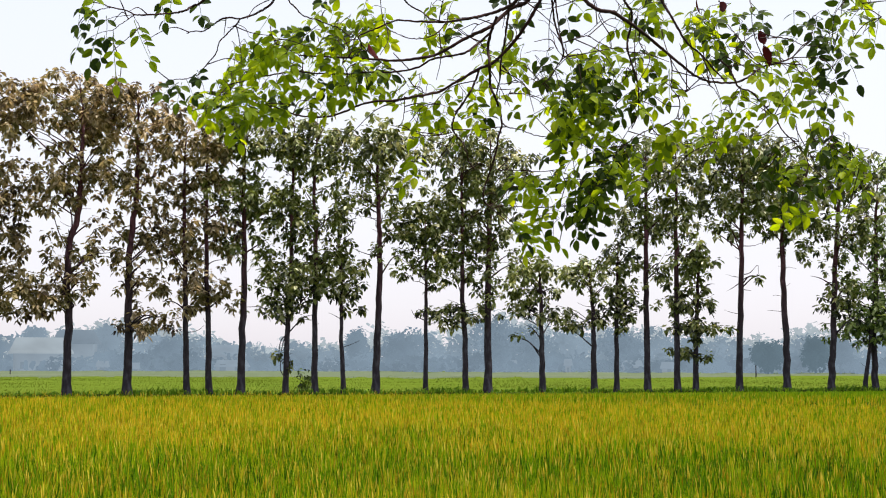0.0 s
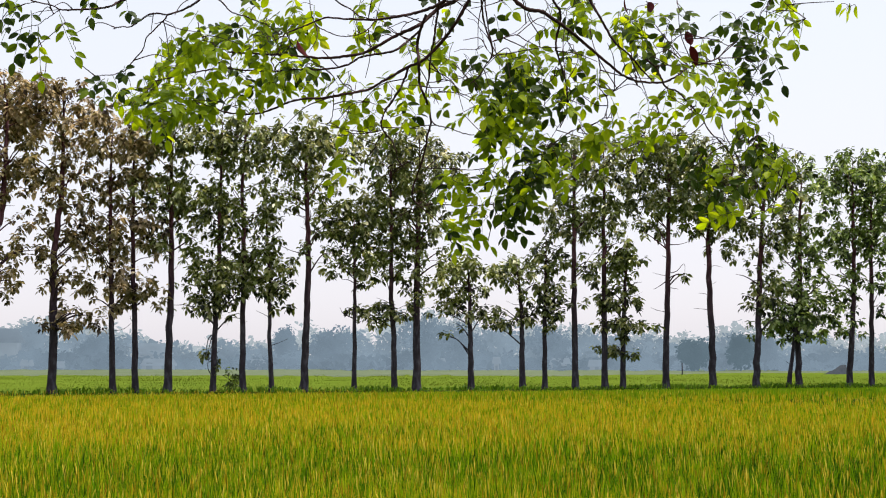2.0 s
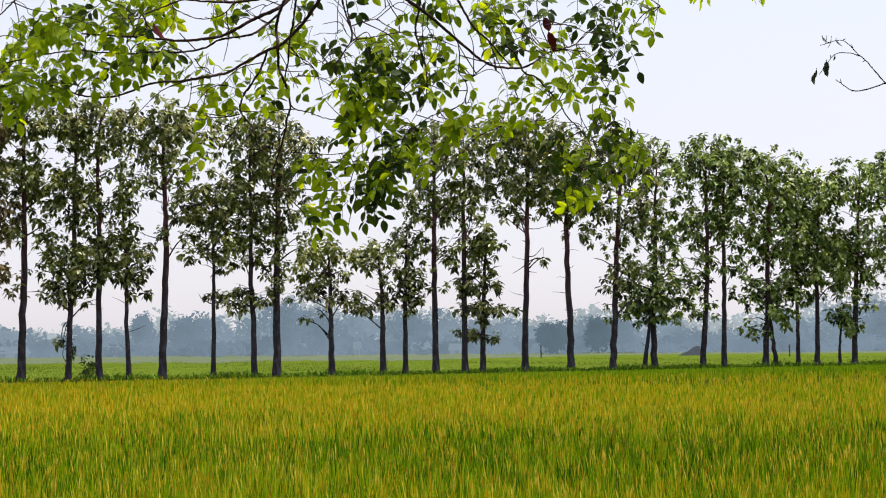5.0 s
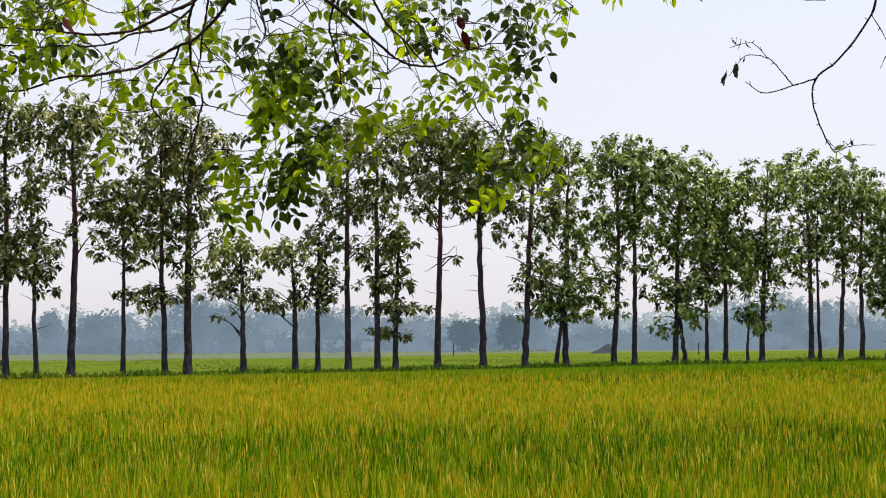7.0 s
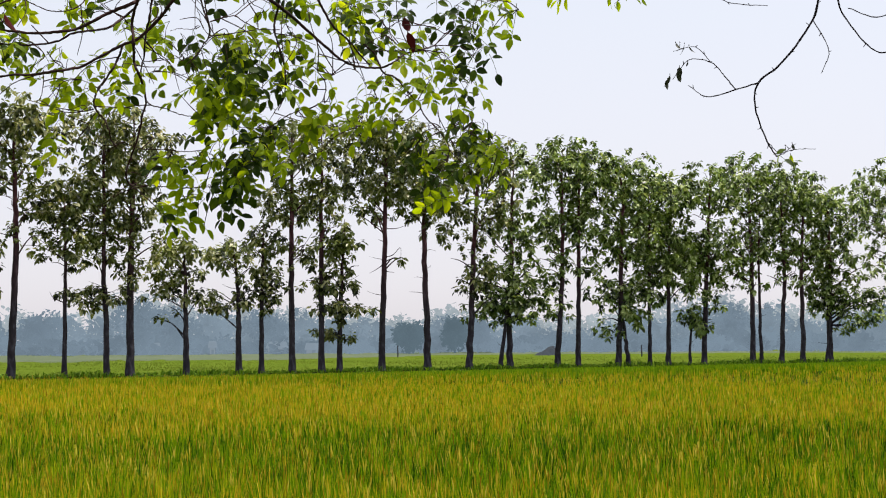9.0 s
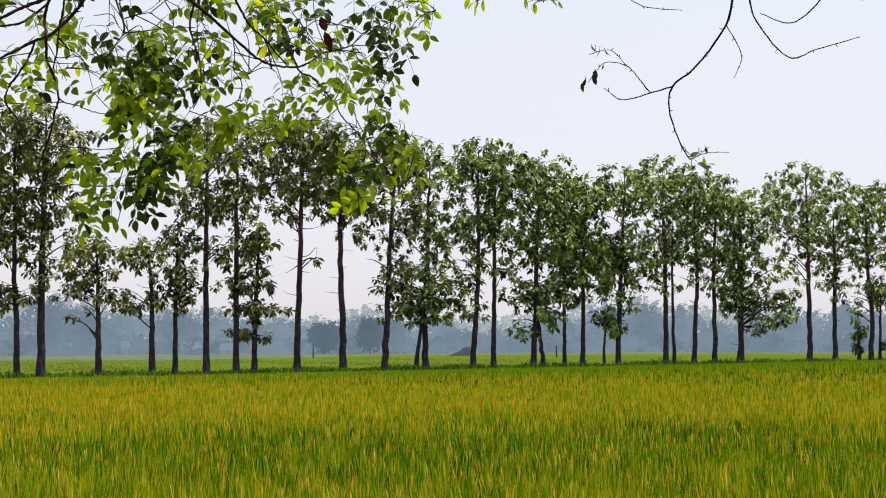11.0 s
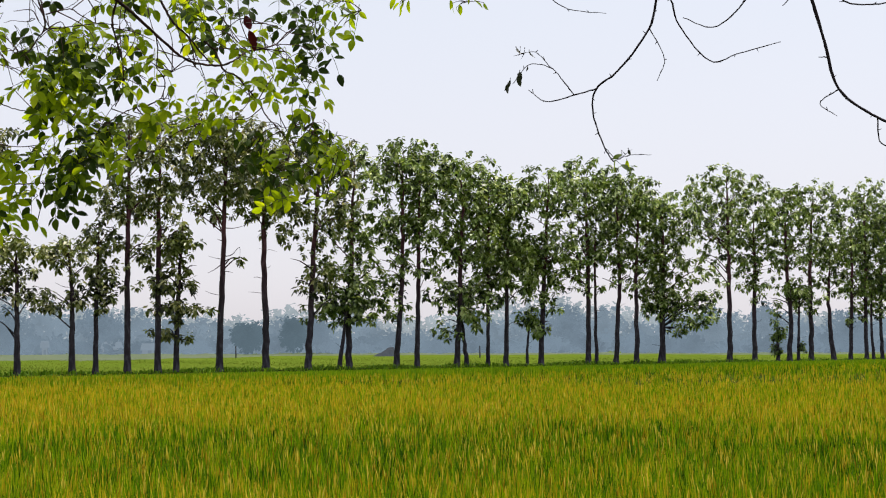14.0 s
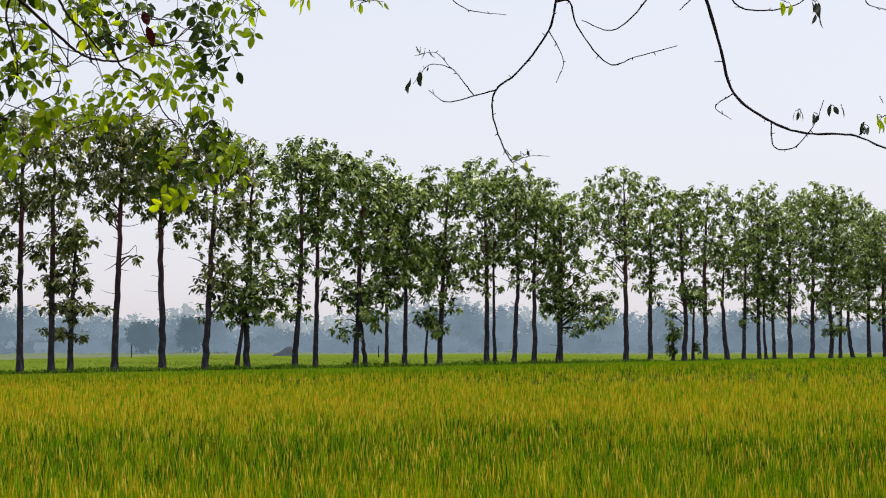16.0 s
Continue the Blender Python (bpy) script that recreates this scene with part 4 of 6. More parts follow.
def straw_heap(x, y, turn, tall):
    """A long low heap, higher at one end, shaped with noise."""
    bm = bmesh.new()
    bmesh.ops.create_icosphere(bm, subdivisions=4, radius=1.0)
    for v in bm.verts:
        c = v.co.copy()
        rise = 0.45 + 0.55 * max(0.0, min(1.0, (c.x + 0.2) / 0.9))
        n = noise.noise(c * 2.5) * 0.18 + noise.noise(c * 7) * 0.06
        v.co = Vector((c.x * 1.55, c.y * 1.2, max(c.z, -0.05) * tall * rise)) * (1 + n)
    me = bpy.data.meshes.new("straw_heap")
    bm.to_mesh(me)
    bm.free()
    me.materials.append(M_MOUND)
    ob = new("straw_heap", me)
    ob.matrix_world = pose(x, y, 0, 0, 0, turn)
    tagged(ob, "dark brown heap of old straw out on the field", "heap")


def shrub(x, y, tall):
    top = new("shrub")
    z0 = float(ground_z(x, y))
    top.matrix_world = pose(x, y, z0)
    tagged(top, "small leafy shrub on the bank between two trunks", "shrub")
    tips = []
    for k in range(6):
        e = np.array([rng.normal(0, 0.22), rng.normal(0, 0.2), (tall - z0) * rng.uniform(0.6, 1.0)])
        v, q = tube(spline([(0, 0, -0.05), e * 0.5 + np.array([0, 0, 0.05]), e], 4), np.linspace(0.016, 0.006, 9), 5)
        np_part("stem", v, [q], M_BARK, top)
        tips += [e, e * 0.75, e * 0.9]
    pos = np.repeat(np.array(tips), 9, 0) + rng.normal(0, 0.07, (len(tips) * 9, 3))
    L = rng.uniform(0.12, 0.24, len(pos))
    v, f = leaves(pos, rng.normal(size=(len(pos), 3)) + np.array([0, 0, -0.2]), L, L * 0.42, 0.4)
    np_part("crown", v, [f], M_CROWN, top)


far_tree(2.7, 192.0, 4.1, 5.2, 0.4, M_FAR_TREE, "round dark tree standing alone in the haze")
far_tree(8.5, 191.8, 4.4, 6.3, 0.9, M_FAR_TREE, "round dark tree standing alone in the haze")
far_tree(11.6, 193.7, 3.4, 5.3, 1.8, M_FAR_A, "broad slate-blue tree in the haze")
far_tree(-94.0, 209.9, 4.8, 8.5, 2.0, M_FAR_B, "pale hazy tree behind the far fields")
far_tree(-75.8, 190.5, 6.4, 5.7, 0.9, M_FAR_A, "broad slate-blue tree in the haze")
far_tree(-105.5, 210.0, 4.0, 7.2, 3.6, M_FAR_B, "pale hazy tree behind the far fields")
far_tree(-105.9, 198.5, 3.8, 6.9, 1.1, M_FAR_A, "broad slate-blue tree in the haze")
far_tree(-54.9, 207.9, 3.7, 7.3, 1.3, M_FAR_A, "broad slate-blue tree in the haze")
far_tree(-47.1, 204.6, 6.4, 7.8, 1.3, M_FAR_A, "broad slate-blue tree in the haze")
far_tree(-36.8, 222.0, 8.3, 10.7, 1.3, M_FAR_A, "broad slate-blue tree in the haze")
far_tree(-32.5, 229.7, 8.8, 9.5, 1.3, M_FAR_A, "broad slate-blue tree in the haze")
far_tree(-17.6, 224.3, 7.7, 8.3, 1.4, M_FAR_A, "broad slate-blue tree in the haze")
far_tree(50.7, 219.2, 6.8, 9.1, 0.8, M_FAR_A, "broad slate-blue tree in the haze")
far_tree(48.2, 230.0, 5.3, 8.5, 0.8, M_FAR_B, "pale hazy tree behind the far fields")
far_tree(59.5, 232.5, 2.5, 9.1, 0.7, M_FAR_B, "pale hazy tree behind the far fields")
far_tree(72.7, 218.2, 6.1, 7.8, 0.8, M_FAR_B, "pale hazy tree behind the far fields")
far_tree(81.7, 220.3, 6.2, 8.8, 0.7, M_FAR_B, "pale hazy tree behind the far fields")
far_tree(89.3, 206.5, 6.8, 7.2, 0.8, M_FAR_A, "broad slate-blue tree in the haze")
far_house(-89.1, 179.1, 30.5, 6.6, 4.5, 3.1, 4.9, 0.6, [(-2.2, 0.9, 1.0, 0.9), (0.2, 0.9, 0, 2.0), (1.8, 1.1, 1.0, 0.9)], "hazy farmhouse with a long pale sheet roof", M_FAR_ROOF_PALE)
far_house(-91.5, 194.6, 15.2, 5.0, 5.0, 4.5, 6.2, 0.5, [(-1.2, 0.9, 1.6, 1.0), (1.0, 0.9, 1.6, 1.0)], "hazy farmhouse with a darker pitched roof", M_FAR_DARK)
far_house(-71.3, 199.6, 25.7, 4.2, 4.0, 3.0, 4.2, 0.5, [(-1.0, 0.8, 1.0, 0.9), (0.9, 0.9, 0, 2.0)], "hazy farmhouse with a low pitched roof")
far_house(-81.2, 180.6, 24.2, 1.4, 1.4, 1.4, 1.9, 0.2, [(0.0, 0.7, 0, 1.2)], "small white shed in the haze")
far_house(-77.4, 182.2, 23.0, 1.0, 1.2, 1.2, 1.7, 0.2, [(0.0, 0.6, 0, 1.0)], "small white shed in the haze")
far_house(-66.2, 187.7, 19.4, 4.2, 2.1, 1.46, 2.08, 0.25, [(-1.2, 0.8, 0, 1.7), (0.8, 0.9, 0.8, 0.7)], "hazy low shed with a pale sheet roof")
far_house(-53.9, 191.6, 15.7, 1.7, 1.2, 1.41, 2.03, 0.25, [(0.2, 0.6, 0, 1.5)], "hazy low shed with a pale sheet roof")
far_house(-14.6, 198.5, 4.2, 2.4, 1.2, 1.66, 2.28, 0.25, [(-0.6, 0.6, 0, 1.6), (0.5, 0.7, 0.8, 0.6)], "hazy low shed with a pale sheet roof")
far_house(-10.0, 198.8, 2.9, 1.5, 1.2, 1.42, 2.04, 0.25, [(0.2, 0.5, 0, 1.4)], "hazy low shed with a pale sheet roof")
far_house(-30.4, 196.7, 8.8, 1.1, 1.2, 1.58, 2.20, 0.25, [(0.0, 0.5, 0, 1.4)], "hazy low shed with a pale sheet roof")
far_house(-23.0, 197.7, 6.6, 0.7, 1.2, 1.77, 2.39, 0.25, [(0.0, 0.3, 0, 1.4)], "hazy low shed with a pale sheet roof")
field_post(-69.3, 133.0, 1.22)
field_post(1.0, 150.0, 1.87)
field_post(25.2, 147.9, 1.82)
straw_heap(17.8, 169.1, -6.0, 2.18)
shrub(-18.7, 62.3, 1.61)

# ---- the roadside tree whose boughs hang into view ----
roadside = new("roadside_tree")
roadside.matrix_world = pose(0.4, -3.2, 0.35)
tagged(roadside, "roadside tree with thin reddish boughs and bright pinnate leaves", "tree")
ROOT = np.array([0.4, -3.2, 0.35])
NODES = []
BOUGHS = []
THICK = []


def stem(name, pts, r0, r1):
    p = spline(pts, 8)
    p[1:-1] += rng.normal(0, r1 * 0.1, (len(p) - 2, 3))
    v, q = tube(p - ROOT, np.linspace(r0, r1, len(p)), 12, 0.03)
    np_part(name, v, [q], M_BARK, roadside, "", True)
    return p


stem("trunk", [(0.4, -3.2, 0.3), (0.45, -3.15, 1.4), (0.3, -3.0, 2.6), (0.25, -2.8, 3.5)], 0.20, 0.13)
THICK.append(stem("limb", [(0.25, -2.8, 3.45), (0.1, -1.0, 4.5), (-0.2, 1.5, 4.7), (-0.2, 3.9, 4.0)], 0.10, 0.018))
THICK.append(stem("limb", [(0.1, -1.0, 4.5), (-0.8, 1.2, 4.6), (-1.6, 3.0, 4.2), (-1.9, 4.2, 3.8)], 0.05, 0.014))
THICK.append(stem("limb", [(0.25, -2.8, 3.45), (0.9, -0.8, 4.4), (1.5, 2.0, 4.6), (1.9, 4.3, 4.0)], 0.09, 0.016))


def bough(pts, r0, r1, bare=False):
    first = np.array(pts[0])
    if first[2] > 3.15:  # hangs from a thicker limb overhead
        over = np.vstack(THICK)
        near = over[np.argmin(((over - first) ** 2).sum(1))]
        v, q = tube(spline([near, (near + first) / 2 + np.array([0, 0.05, 0.08]), first], 5) - ROOT, np.linspace(r0 * 1.6, r0, 11), 6)
        np_part("bough", v, [q], M_TWIG, roadside, "", True)
    p = spline(pts, 7)
    p[1:-1] += rng.normal(0, 0.0006, (len(p) - 2, 3))
    v, q = tube(p - ROOT, np.linspace(r0, r1, len(p)) * (0.74 if bare else 1.0) * (1 + 0.08 * rng.normal(size=len(p))), 6)
    me = np_part("bough", v, [q], M_TWIG_BARE if bare else M_TWIG, roadside, "", True)
    NODES.append(p)
    BOUGHS.extend([me] * len(p))
    for i in range(3, len(p) - 2 if bare else 0, 4):  # stubby spurs
        e = p[i] + norm(rng.normal(size=3) * np.array([1, 0.4, 1])) * rng.uniform(0.004, 0.016)
        v, q = tube(np.array([p[i], (p[i] + e) / 2, e]) - ROOT, [0.0018, 0.0014, 0.0009], 5)
        np_part("twig", v, [q], M_TWIG_BARE, me, "", True)
    # bare side shoots
    for i in range(6, 0 if bare else len(p) - 2, 31):
        d = norm(rng.normal(size=3) * np.array([1, 0.5, 0.7]) + (p[i] - p[i - 2]) * 8)
        ln = rng.uniform(0.06, 0.17)
        e = p[i] + d * ln
        line = spline([p[i], (p[i] + e) / 2 + rng.normal(0, 0.012, 3), e + np.array([0, 0, -0.02])], 4)
        v, q = tube(line - ROOT, np.linspace(0.0019, 0.0009, len(line)), 5)
        np_part("twig", v, [q], M_TWIG, me, "", True)


def leaflet(pos, way, nrm, L, W):
    """One oval leaflet with a folded midrib."""
    side = np.cross(nrm, way)
    v, f = [], []
    for t, w, lift in ((0.0, 0.0, 0), (0.18, 0.36, 0.02), (0.42, 0.5, 0.03), (0.70, 0.40, 0.0), (0.88, 0.2, -0.04), (1.0, 0.0, -0.10)):
        c = pos + way * L * t + nrm * L * lift
        v += [c - side * W * w + nrm * W * w * 0.22, c, c + side * W * w + nrm * W * w * 0.22]
    for i in range(5):
        for j in range(2):
            k = i * 3 + j
            f.append([k, k + 1, k + 4, k + 3])
    return np.array(v), np.array(f)


def frond_mesh(line, pairs, size, face):
    """A pinnate leaf along line: a thin stalk with leaflets in pairs and one at the tip; face is the way its blades turn."""
    parts = [tube(line, np.linspace(0.0011, 0.0006, len(line)), 4)]
    for i in range(pairs):
        t = 0.22 + 0.70 * i / max(pairs - 1, 1)
        k = min(int(t * (len(line) - 1)), len(line) - 2)
        p, ahead = line[k], norm(line[k + 1] - line[k])
        side = norm(np.cross(face, ahead))
        for sgn in (-1, 1):
            if rng.random() < 0.08:
                continue
            way = norm(ahead * rng.uniform(0.35, 0.75) + side * sgn + rng.normal(0, 0.16, 3) + np.array([0, 0, -0.15]))
            nrm = face + rng.normal(0, 0.3, 3)
            nrm = norm(nrm - way * np.dot(nrm, way))
            ln = size * rng.uniform(0.82, 1.15)
            parts.append(leaflet(p + way * 0.003, way, nrm, ln, ln * rng.uniform(0.48, 0.58)))
    way = norm(line[-1] - line[-2])
    nrm = face - way * np.dot(face, way)
    parts.append(leaflet(line[-1], way, norm(nrm), size * 1.08, size * 0.6))
    return join(parts)


def frond(p0, p1, pairs, tone, face=None, size=0.038):
    """One pinnate leaf from its joint p0 to its tip p1."""
    p0, p1 = np.array(p0), np.array(p1)
    if face is None:
        face = norm(np.array([rng.normal(0, 0.3), -0.9, rng.normal(0.55, 0.3)]))
    ln = np.linalg.norm(p1 - p0)
    line = spline([p0, (p0 + p1) / 2 + np.array([0, 0, 0.06 * ln]) + rng.normal(0, 0.03 * ln, 3), p1], 5)
    holder = BOUGHS[int(np.argmin(((np.vstack(NODES) - p0) ** 2).sum(1)))]
    v, f = frond_mesh(line - ROOT, pairs, size, face)
    FRONDS.append((float(np.linalg.norm(p0)), tone, holder, v, f))


def leafy(c, half, n, dark):
    """A loose mass of pinnate leaves round c, on branchlets from the nearest bough. dark: the share of leaves in the
    shaded colour.
    """
    c, half = np.array(c), np.array(half)
    eye = np.array([0, 0, EYE])
    allp = np.vstack(NODES)
    near = int(np.argmin(((allp - c) ** 2).sum(1)))
    holder = BOUGHS[near]
    tip = c + np.array([rng.uniform(-0.5, 0.5) * half[0], 0, -0.3 * half[2]])
    lead = spline([allp[near], (allp[near] + c) / 2 + rng.normal(0, 0.012, 3), c, tip], 5)
    v, q = tube(lead - ROOT, np.linspace(0.0017, 0.0009, len(lead)), 5)
    SHOOTS.append((holder, v, q))
    sit = np.vstack([allp, lead])
    for k in range(n):
        r, th = math.sqrt(rng.uniform(0, 1)), rng.uniform(0, 2 * np.pi)
        deep = 1 + rng.uniform(-1, 1) * half[1] * 0.25
        m = eye + (c + np.array([half[0] * r * math.cos(th), 0, half[2] * r * math.sin(th)]) - eye) * deep
        pairs = int(rng.choice([1, 2, 3, 3, 4]))
        ln = 0.018 + 0.021 * pairs
        way = norm(np.array([rng.normal(0, 0.8), rng.normal(0, 0.45), rng.normal(-0.75, 0.5)]))
        p0, p1 = m - way * ln * 0.6, m + way * ln * 0.5
        a = sit[int(np.argmin(((sit - p0) ** 2).sum(1)))]
        line = spline([a, (a + p0) / 2 + rng.normal(0, 0.006, 3) + np.array([0, 0, 0.008]), p0], 4)
        v, q = tube(line - ROOT, np.linspace(0.0010, 0.0007, len(line)), 4)
        SHOOTS.append((holder, v, q))
        sit = np.vstack([sit, line[2:], (p0 + p1)[None] / 2])
        face = norm(np.array([rng.normal(0, 0.5), -0.7, 0.75 + rng.normal(0, 0.45)]))
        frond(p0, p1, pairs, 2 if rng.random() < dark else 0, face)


def sprig(c, n, length, tone, spread=0.03):
    """A few single leaves left hanging on a bare bough, each on a short stalk."""
    c = np.array(c)
    holder = BOUGHS[int(np.argmin(((np.vstack(NODES) - c) ** 2).sum(1)))]
    for k in range(n):
        p = c + np.array([rng.uniform(-1, 1), rng.uniform(-1, 1) * 0.5, rng.uniform(-0.3, 0.3)]) * spread
        way = norm(np.array([rng.normal(0, 0.35), rng.normal(0, 0.3), -1.0]))
        nrm = norm(np.cross(way, norm(rng.normal(size=3))))
        v, f = leaflet(p - ROOT, way, nrm, length * rng.uniform(0.8, 1.2), length * 0.45)
        np_part("leaf", v, [f], {0: M_LEAF, 3: M_LEAF_DRY_SHADE, 4: M_LEAF_RED}[tone], holder)
        line = spline([c, (c + p) / 2 + np.array([0, 0, 0.004]), p], 3)
        v, q = tube(line - ROOT, np.linspace(0.0012, 0.0008, len(line)), 4)
        np_part("twig", v, [q], M_TWIG, holder)


FRONDS = []
SHOOTS = []
bough([(-0.577, 4.147, 3.200), (-0.595, 4.159, 3.130), (-0.653, 4.220, 3.123), (-0.692, 4.200, 3.082), (-0.715, 4.143, 3.047), (-0.774, 4.198, 3.040), (-0.822, 4.187, 3.011), (-0.875, 4.217, 2.994), (-0.911, 4.173, 2.977), (-0.999, 4.227, 2.983), (-1.068, 4.228, 2.990), (-1.164, 4.265, 3.006), (-1.241, 4.226, 3.005), (-1.292, 4.222, 3.009)], 0.0068, 0.0023)
bough([(-0.720, 4.232, 3.053), (-0.760, 4.305, 3.047), (-0.781, 4.189, 2.992), (-0.840, 4.280, 3.003), (-0.891, 4.239, 2.986), (-0.936, 4.227, 2.959), (-1.017, 4.230, 2.950), (-1.101, 4.224, 2.952), (-1.153, 4.258, 2.955), (-1.243, 4.236, 2.956), (-1.318, 4.281, 2.972), (-1.366, 4.183, 2.945), (-1.437, 4.236, 2.947), (-1.516, 4.234, 2.930)], 0.0038, 0.0019)
bough([(-0.601, 4.092, 3.187), (-0.612, 4.054, 3.106), (-0.670, 4.120, 3.095), (-0.716, 4.151, 3.090), (-0.759, 4.114, 3.073), (-0.840, 4.195, 3.085), (-0.920, 4.177, 3.086), (-0.995, 4.209, 3.098), (-1.058, 4.219, 3.079), (-1.105, 4.205, 3.058)], 0.0053, 0.0019)
bough([(-0.975, 4.119, 3.187), (-0.952, 4.131, 3.140), (-0.937, 4.174, 3.128), (-0.916, 4.193, 3.119), (-0.881, 4.164, 3.090), (-0.845, 4.204, 3.087)], 0.0026, 0.0019)
bough([(-0.838, 4.185, 3.081), (-0.856, 4.148, 3.044), (-0.891, 4.133, 3.026), (-0.930, 4.110, 3.022), (-0.980, 4.146, 3.048), (-0.979, 4.049, 3.038), (-0.991, 4.032, 3.069), (-0.999, 4.015, 3.146)], 0.0018, 0.0012)
bough([(-0.681, 4.135, 3.080), (-0.693, 4.139, 3.055), (-0.707, 4.166, 3.032), (-0.719, 4.205, 3.006), (-0.707, 4.164, 2.943), (-0.722, 4.262, 2.909), (-0.708, 4.230, 2.876), (-0.700, 4.266, 2.847), (-0.695, 4.308, 2.802), (-0.707, 4.318, 2.764), (-0.717, 4.347, 2.734), (-0.724, 4.337, 2.696), (-0.734, 4.347, 2.671), (-0.754, 4.373, 2.632), (-0.758, 4.350, 2.594), (-0.767, 4.433, 2.582), (-0.751, 4.416, 2.568)], 0.0046, 0.0023)
bough([(-0.751, 4.416, 2.568), (-0.707, 4.513, 2.579), (-0.600, 4.494, 2.569), (-0.532, 4.501, 2.573), (-0.484, 4.572, 2.573)], 0.0017, 0.0011)
bough([(-0.751, 4.416, 2.568), (-0.739, 4.450, 2.582), (-0.714, 4.422, 2.591)], 0.0015, 0.0009)
bough([(-0.703, 4.356, 2.810), (-0.682, 4.348, 2.795), (-0.650, 4.386, 2.793), (-0.613, 4.461, 2.786), (-0.562, 4.540, 2.790)], 0.0021, 0.0012)
bough([(-0.739, 4.390, 2.680), (-0.733, 4.495, 2.688), (-0.657, 4.436, 2.677), (-0.606, 4.539, 2.685), (-0.537, 4.552, 2.696)], 0.0017, 0.0011)
bough([(-0.743, 4.379, 2.680), (-0.771, 4.342, 2.688), (-0.806, 4.396, 2.685)], 0.0014, 0.0009)
bough([(-0.636, 4.087, 3.163), (-0.639, 4.087, 3.096), (-0.656, 4.154, 3.058), (-0.665, 4.167, 3.012), (-0.687, 4.256, 2.995), (-0.691, 4.256, 2.962), (-0.698, 4.289, 2.930), (-0.716, 4.349, 2.905), (-0.714, 4.350, 2.860)], 0.0038, 0.0020)
bough([(-0.526, 4.127, 3.193), (-0.558, 4.140, 3.124), (-0.601, 4.153, 3.056), (-0.650, 4.200, 3.011), (-0.682, 4.203, 2.980), (-0.712, 4.203, 2.957), (-0.752, 4.226, 2.948), (-0.804, 4.194, 2.911), (-0.867, 4.232, 2.888), (-0.917, 4.181, 2.868), (-1.007, 4.264, 2.872), (-1.068, 4.231, 2.864), (-1.122, 4.241, 2.853), (-1.179, 4.260, 2.836), (-1.228, 4.249, 2.825), (-1.297, 4.244, 2.831), (-1.356, 4.292, 2.855), (-1.391, 4.264, 2.868)], 0.0057, 0.0023)
bough([(-0.747, 4.214, 2.944), (-0.765, 4.244, 2.914), (-0.773, 4.197, 2.872), (-0.823, 4.309, 2.850), (-0.831, 4.271, 2.819), (-0.842, 4.295, 2.791), (-0.848, 4.380, 2.782), (-0.833, 4.398, 2.764), (-0.810, 4.361, 2.725), (-0.811, 4.395, 2.703), (-0.794, 4.399, 2.679)], 0.0035, 0.0020)
bough([(-0.838, 4.280, 2.775), (-0.875, 4.290, 2.769), (-0.927, 4.308, 2.771), (-0.968, 4.352, 2.789), (-0.996, 4.336, 2.805), (-1.017, 4.344, 2.810)], 0.0018, 0.0011)
bough([(-0.971, 4.225, 2.877), (-0.966, 4.208, 2.837), (-0.978, 4.230, 2.801), (-0.999, 4.267, 2.794)], 0.0014, 0.0010)
bough([(-0.834, 4.282, 2.765), (-0.867, 4.336, 2.737), (-0.840, 4.285, 2.705), (-0.813, 4.342, 2.701)], 0.0015, 0.0009)
bough([(-0.517, 4.059, 3.167), (-0.518, 4.087, 3.110), (-0.517, 4.118, 3.069), (-0.512, 4.150, 3.035), (-0.499, 4.152, 3.001), (-0.501, 4.197, 2.970), (-0.521, 4.227, 2.952), (-0.545, 4.270, 2.928), (-0.573, 4.273, 2.905)], 0.0030, 0.0017)
bough([(-0.511, 4.111, 3.180), (-0.517, 4.165, 3.128), (-0.510, 4.148, 3.075), (-0.509, 4.197, 3.037), (-0.504, 4.244, 2.998), (-0.509, 4.259, 2.983)], 0.0023, 0.0017)
bough([(-0.509, 4.259, 2.983), (-0.470, 4.267, 2.988), (-0.419, 4.245, 2.991), (-0.362, 4.245, 2.999), (-0.307, 4.268, 3.003)], 0.0018, 0.0012)
bough([(-0.503, 4.227, 3.017), (-0.466, 4.231, 3.030), (-0.439, 4.296, 3.049), (-0.410, 4.252, 3.024), (-0.369, 4.255, 3.003)], 0.0020, 0.0014)
bough([(-0.498, 4.228, 3.014), (-0.495, 4.282, 2.989), (-0.464, 4.239, 2.969)], 0.0012, 0.0008)
bough([(-0.505, 4.230, 2.977), (-0.518, 4.186, 2.994), (-0.535, 4.234, 3.043), (-0.548, 4.206, 3.072), (-0.566, 4.159, 3.072)], 0.0011, 0.0007)
bough([(-0.529, 4.223, 3.003), (-0.553, 4.246, 3.000), (-0.585, 4.204, 2.992), (-0.605, 4.159, 2.976)], 0.0011, 0.0007)
bough([(-0.369, 4.255, 3.003), (-0.366, 4.233, 3.036), (-0.348, 4.202, 3.046), (-0.381, 4.195, 3.064), (-0.389, 4.144, 3.077), (-0.392, 4.026, 3.086), (-0.402, 4.084, 3.151)], 0.0014, 0.0009)
bough([(-0.388, 4.195, 3.074), (-0.405, 4.189, 3.056), (-0.431, 4.178, 3.032), (-0.474, 4.182, 3.016)], 0.0011, 0.0007)
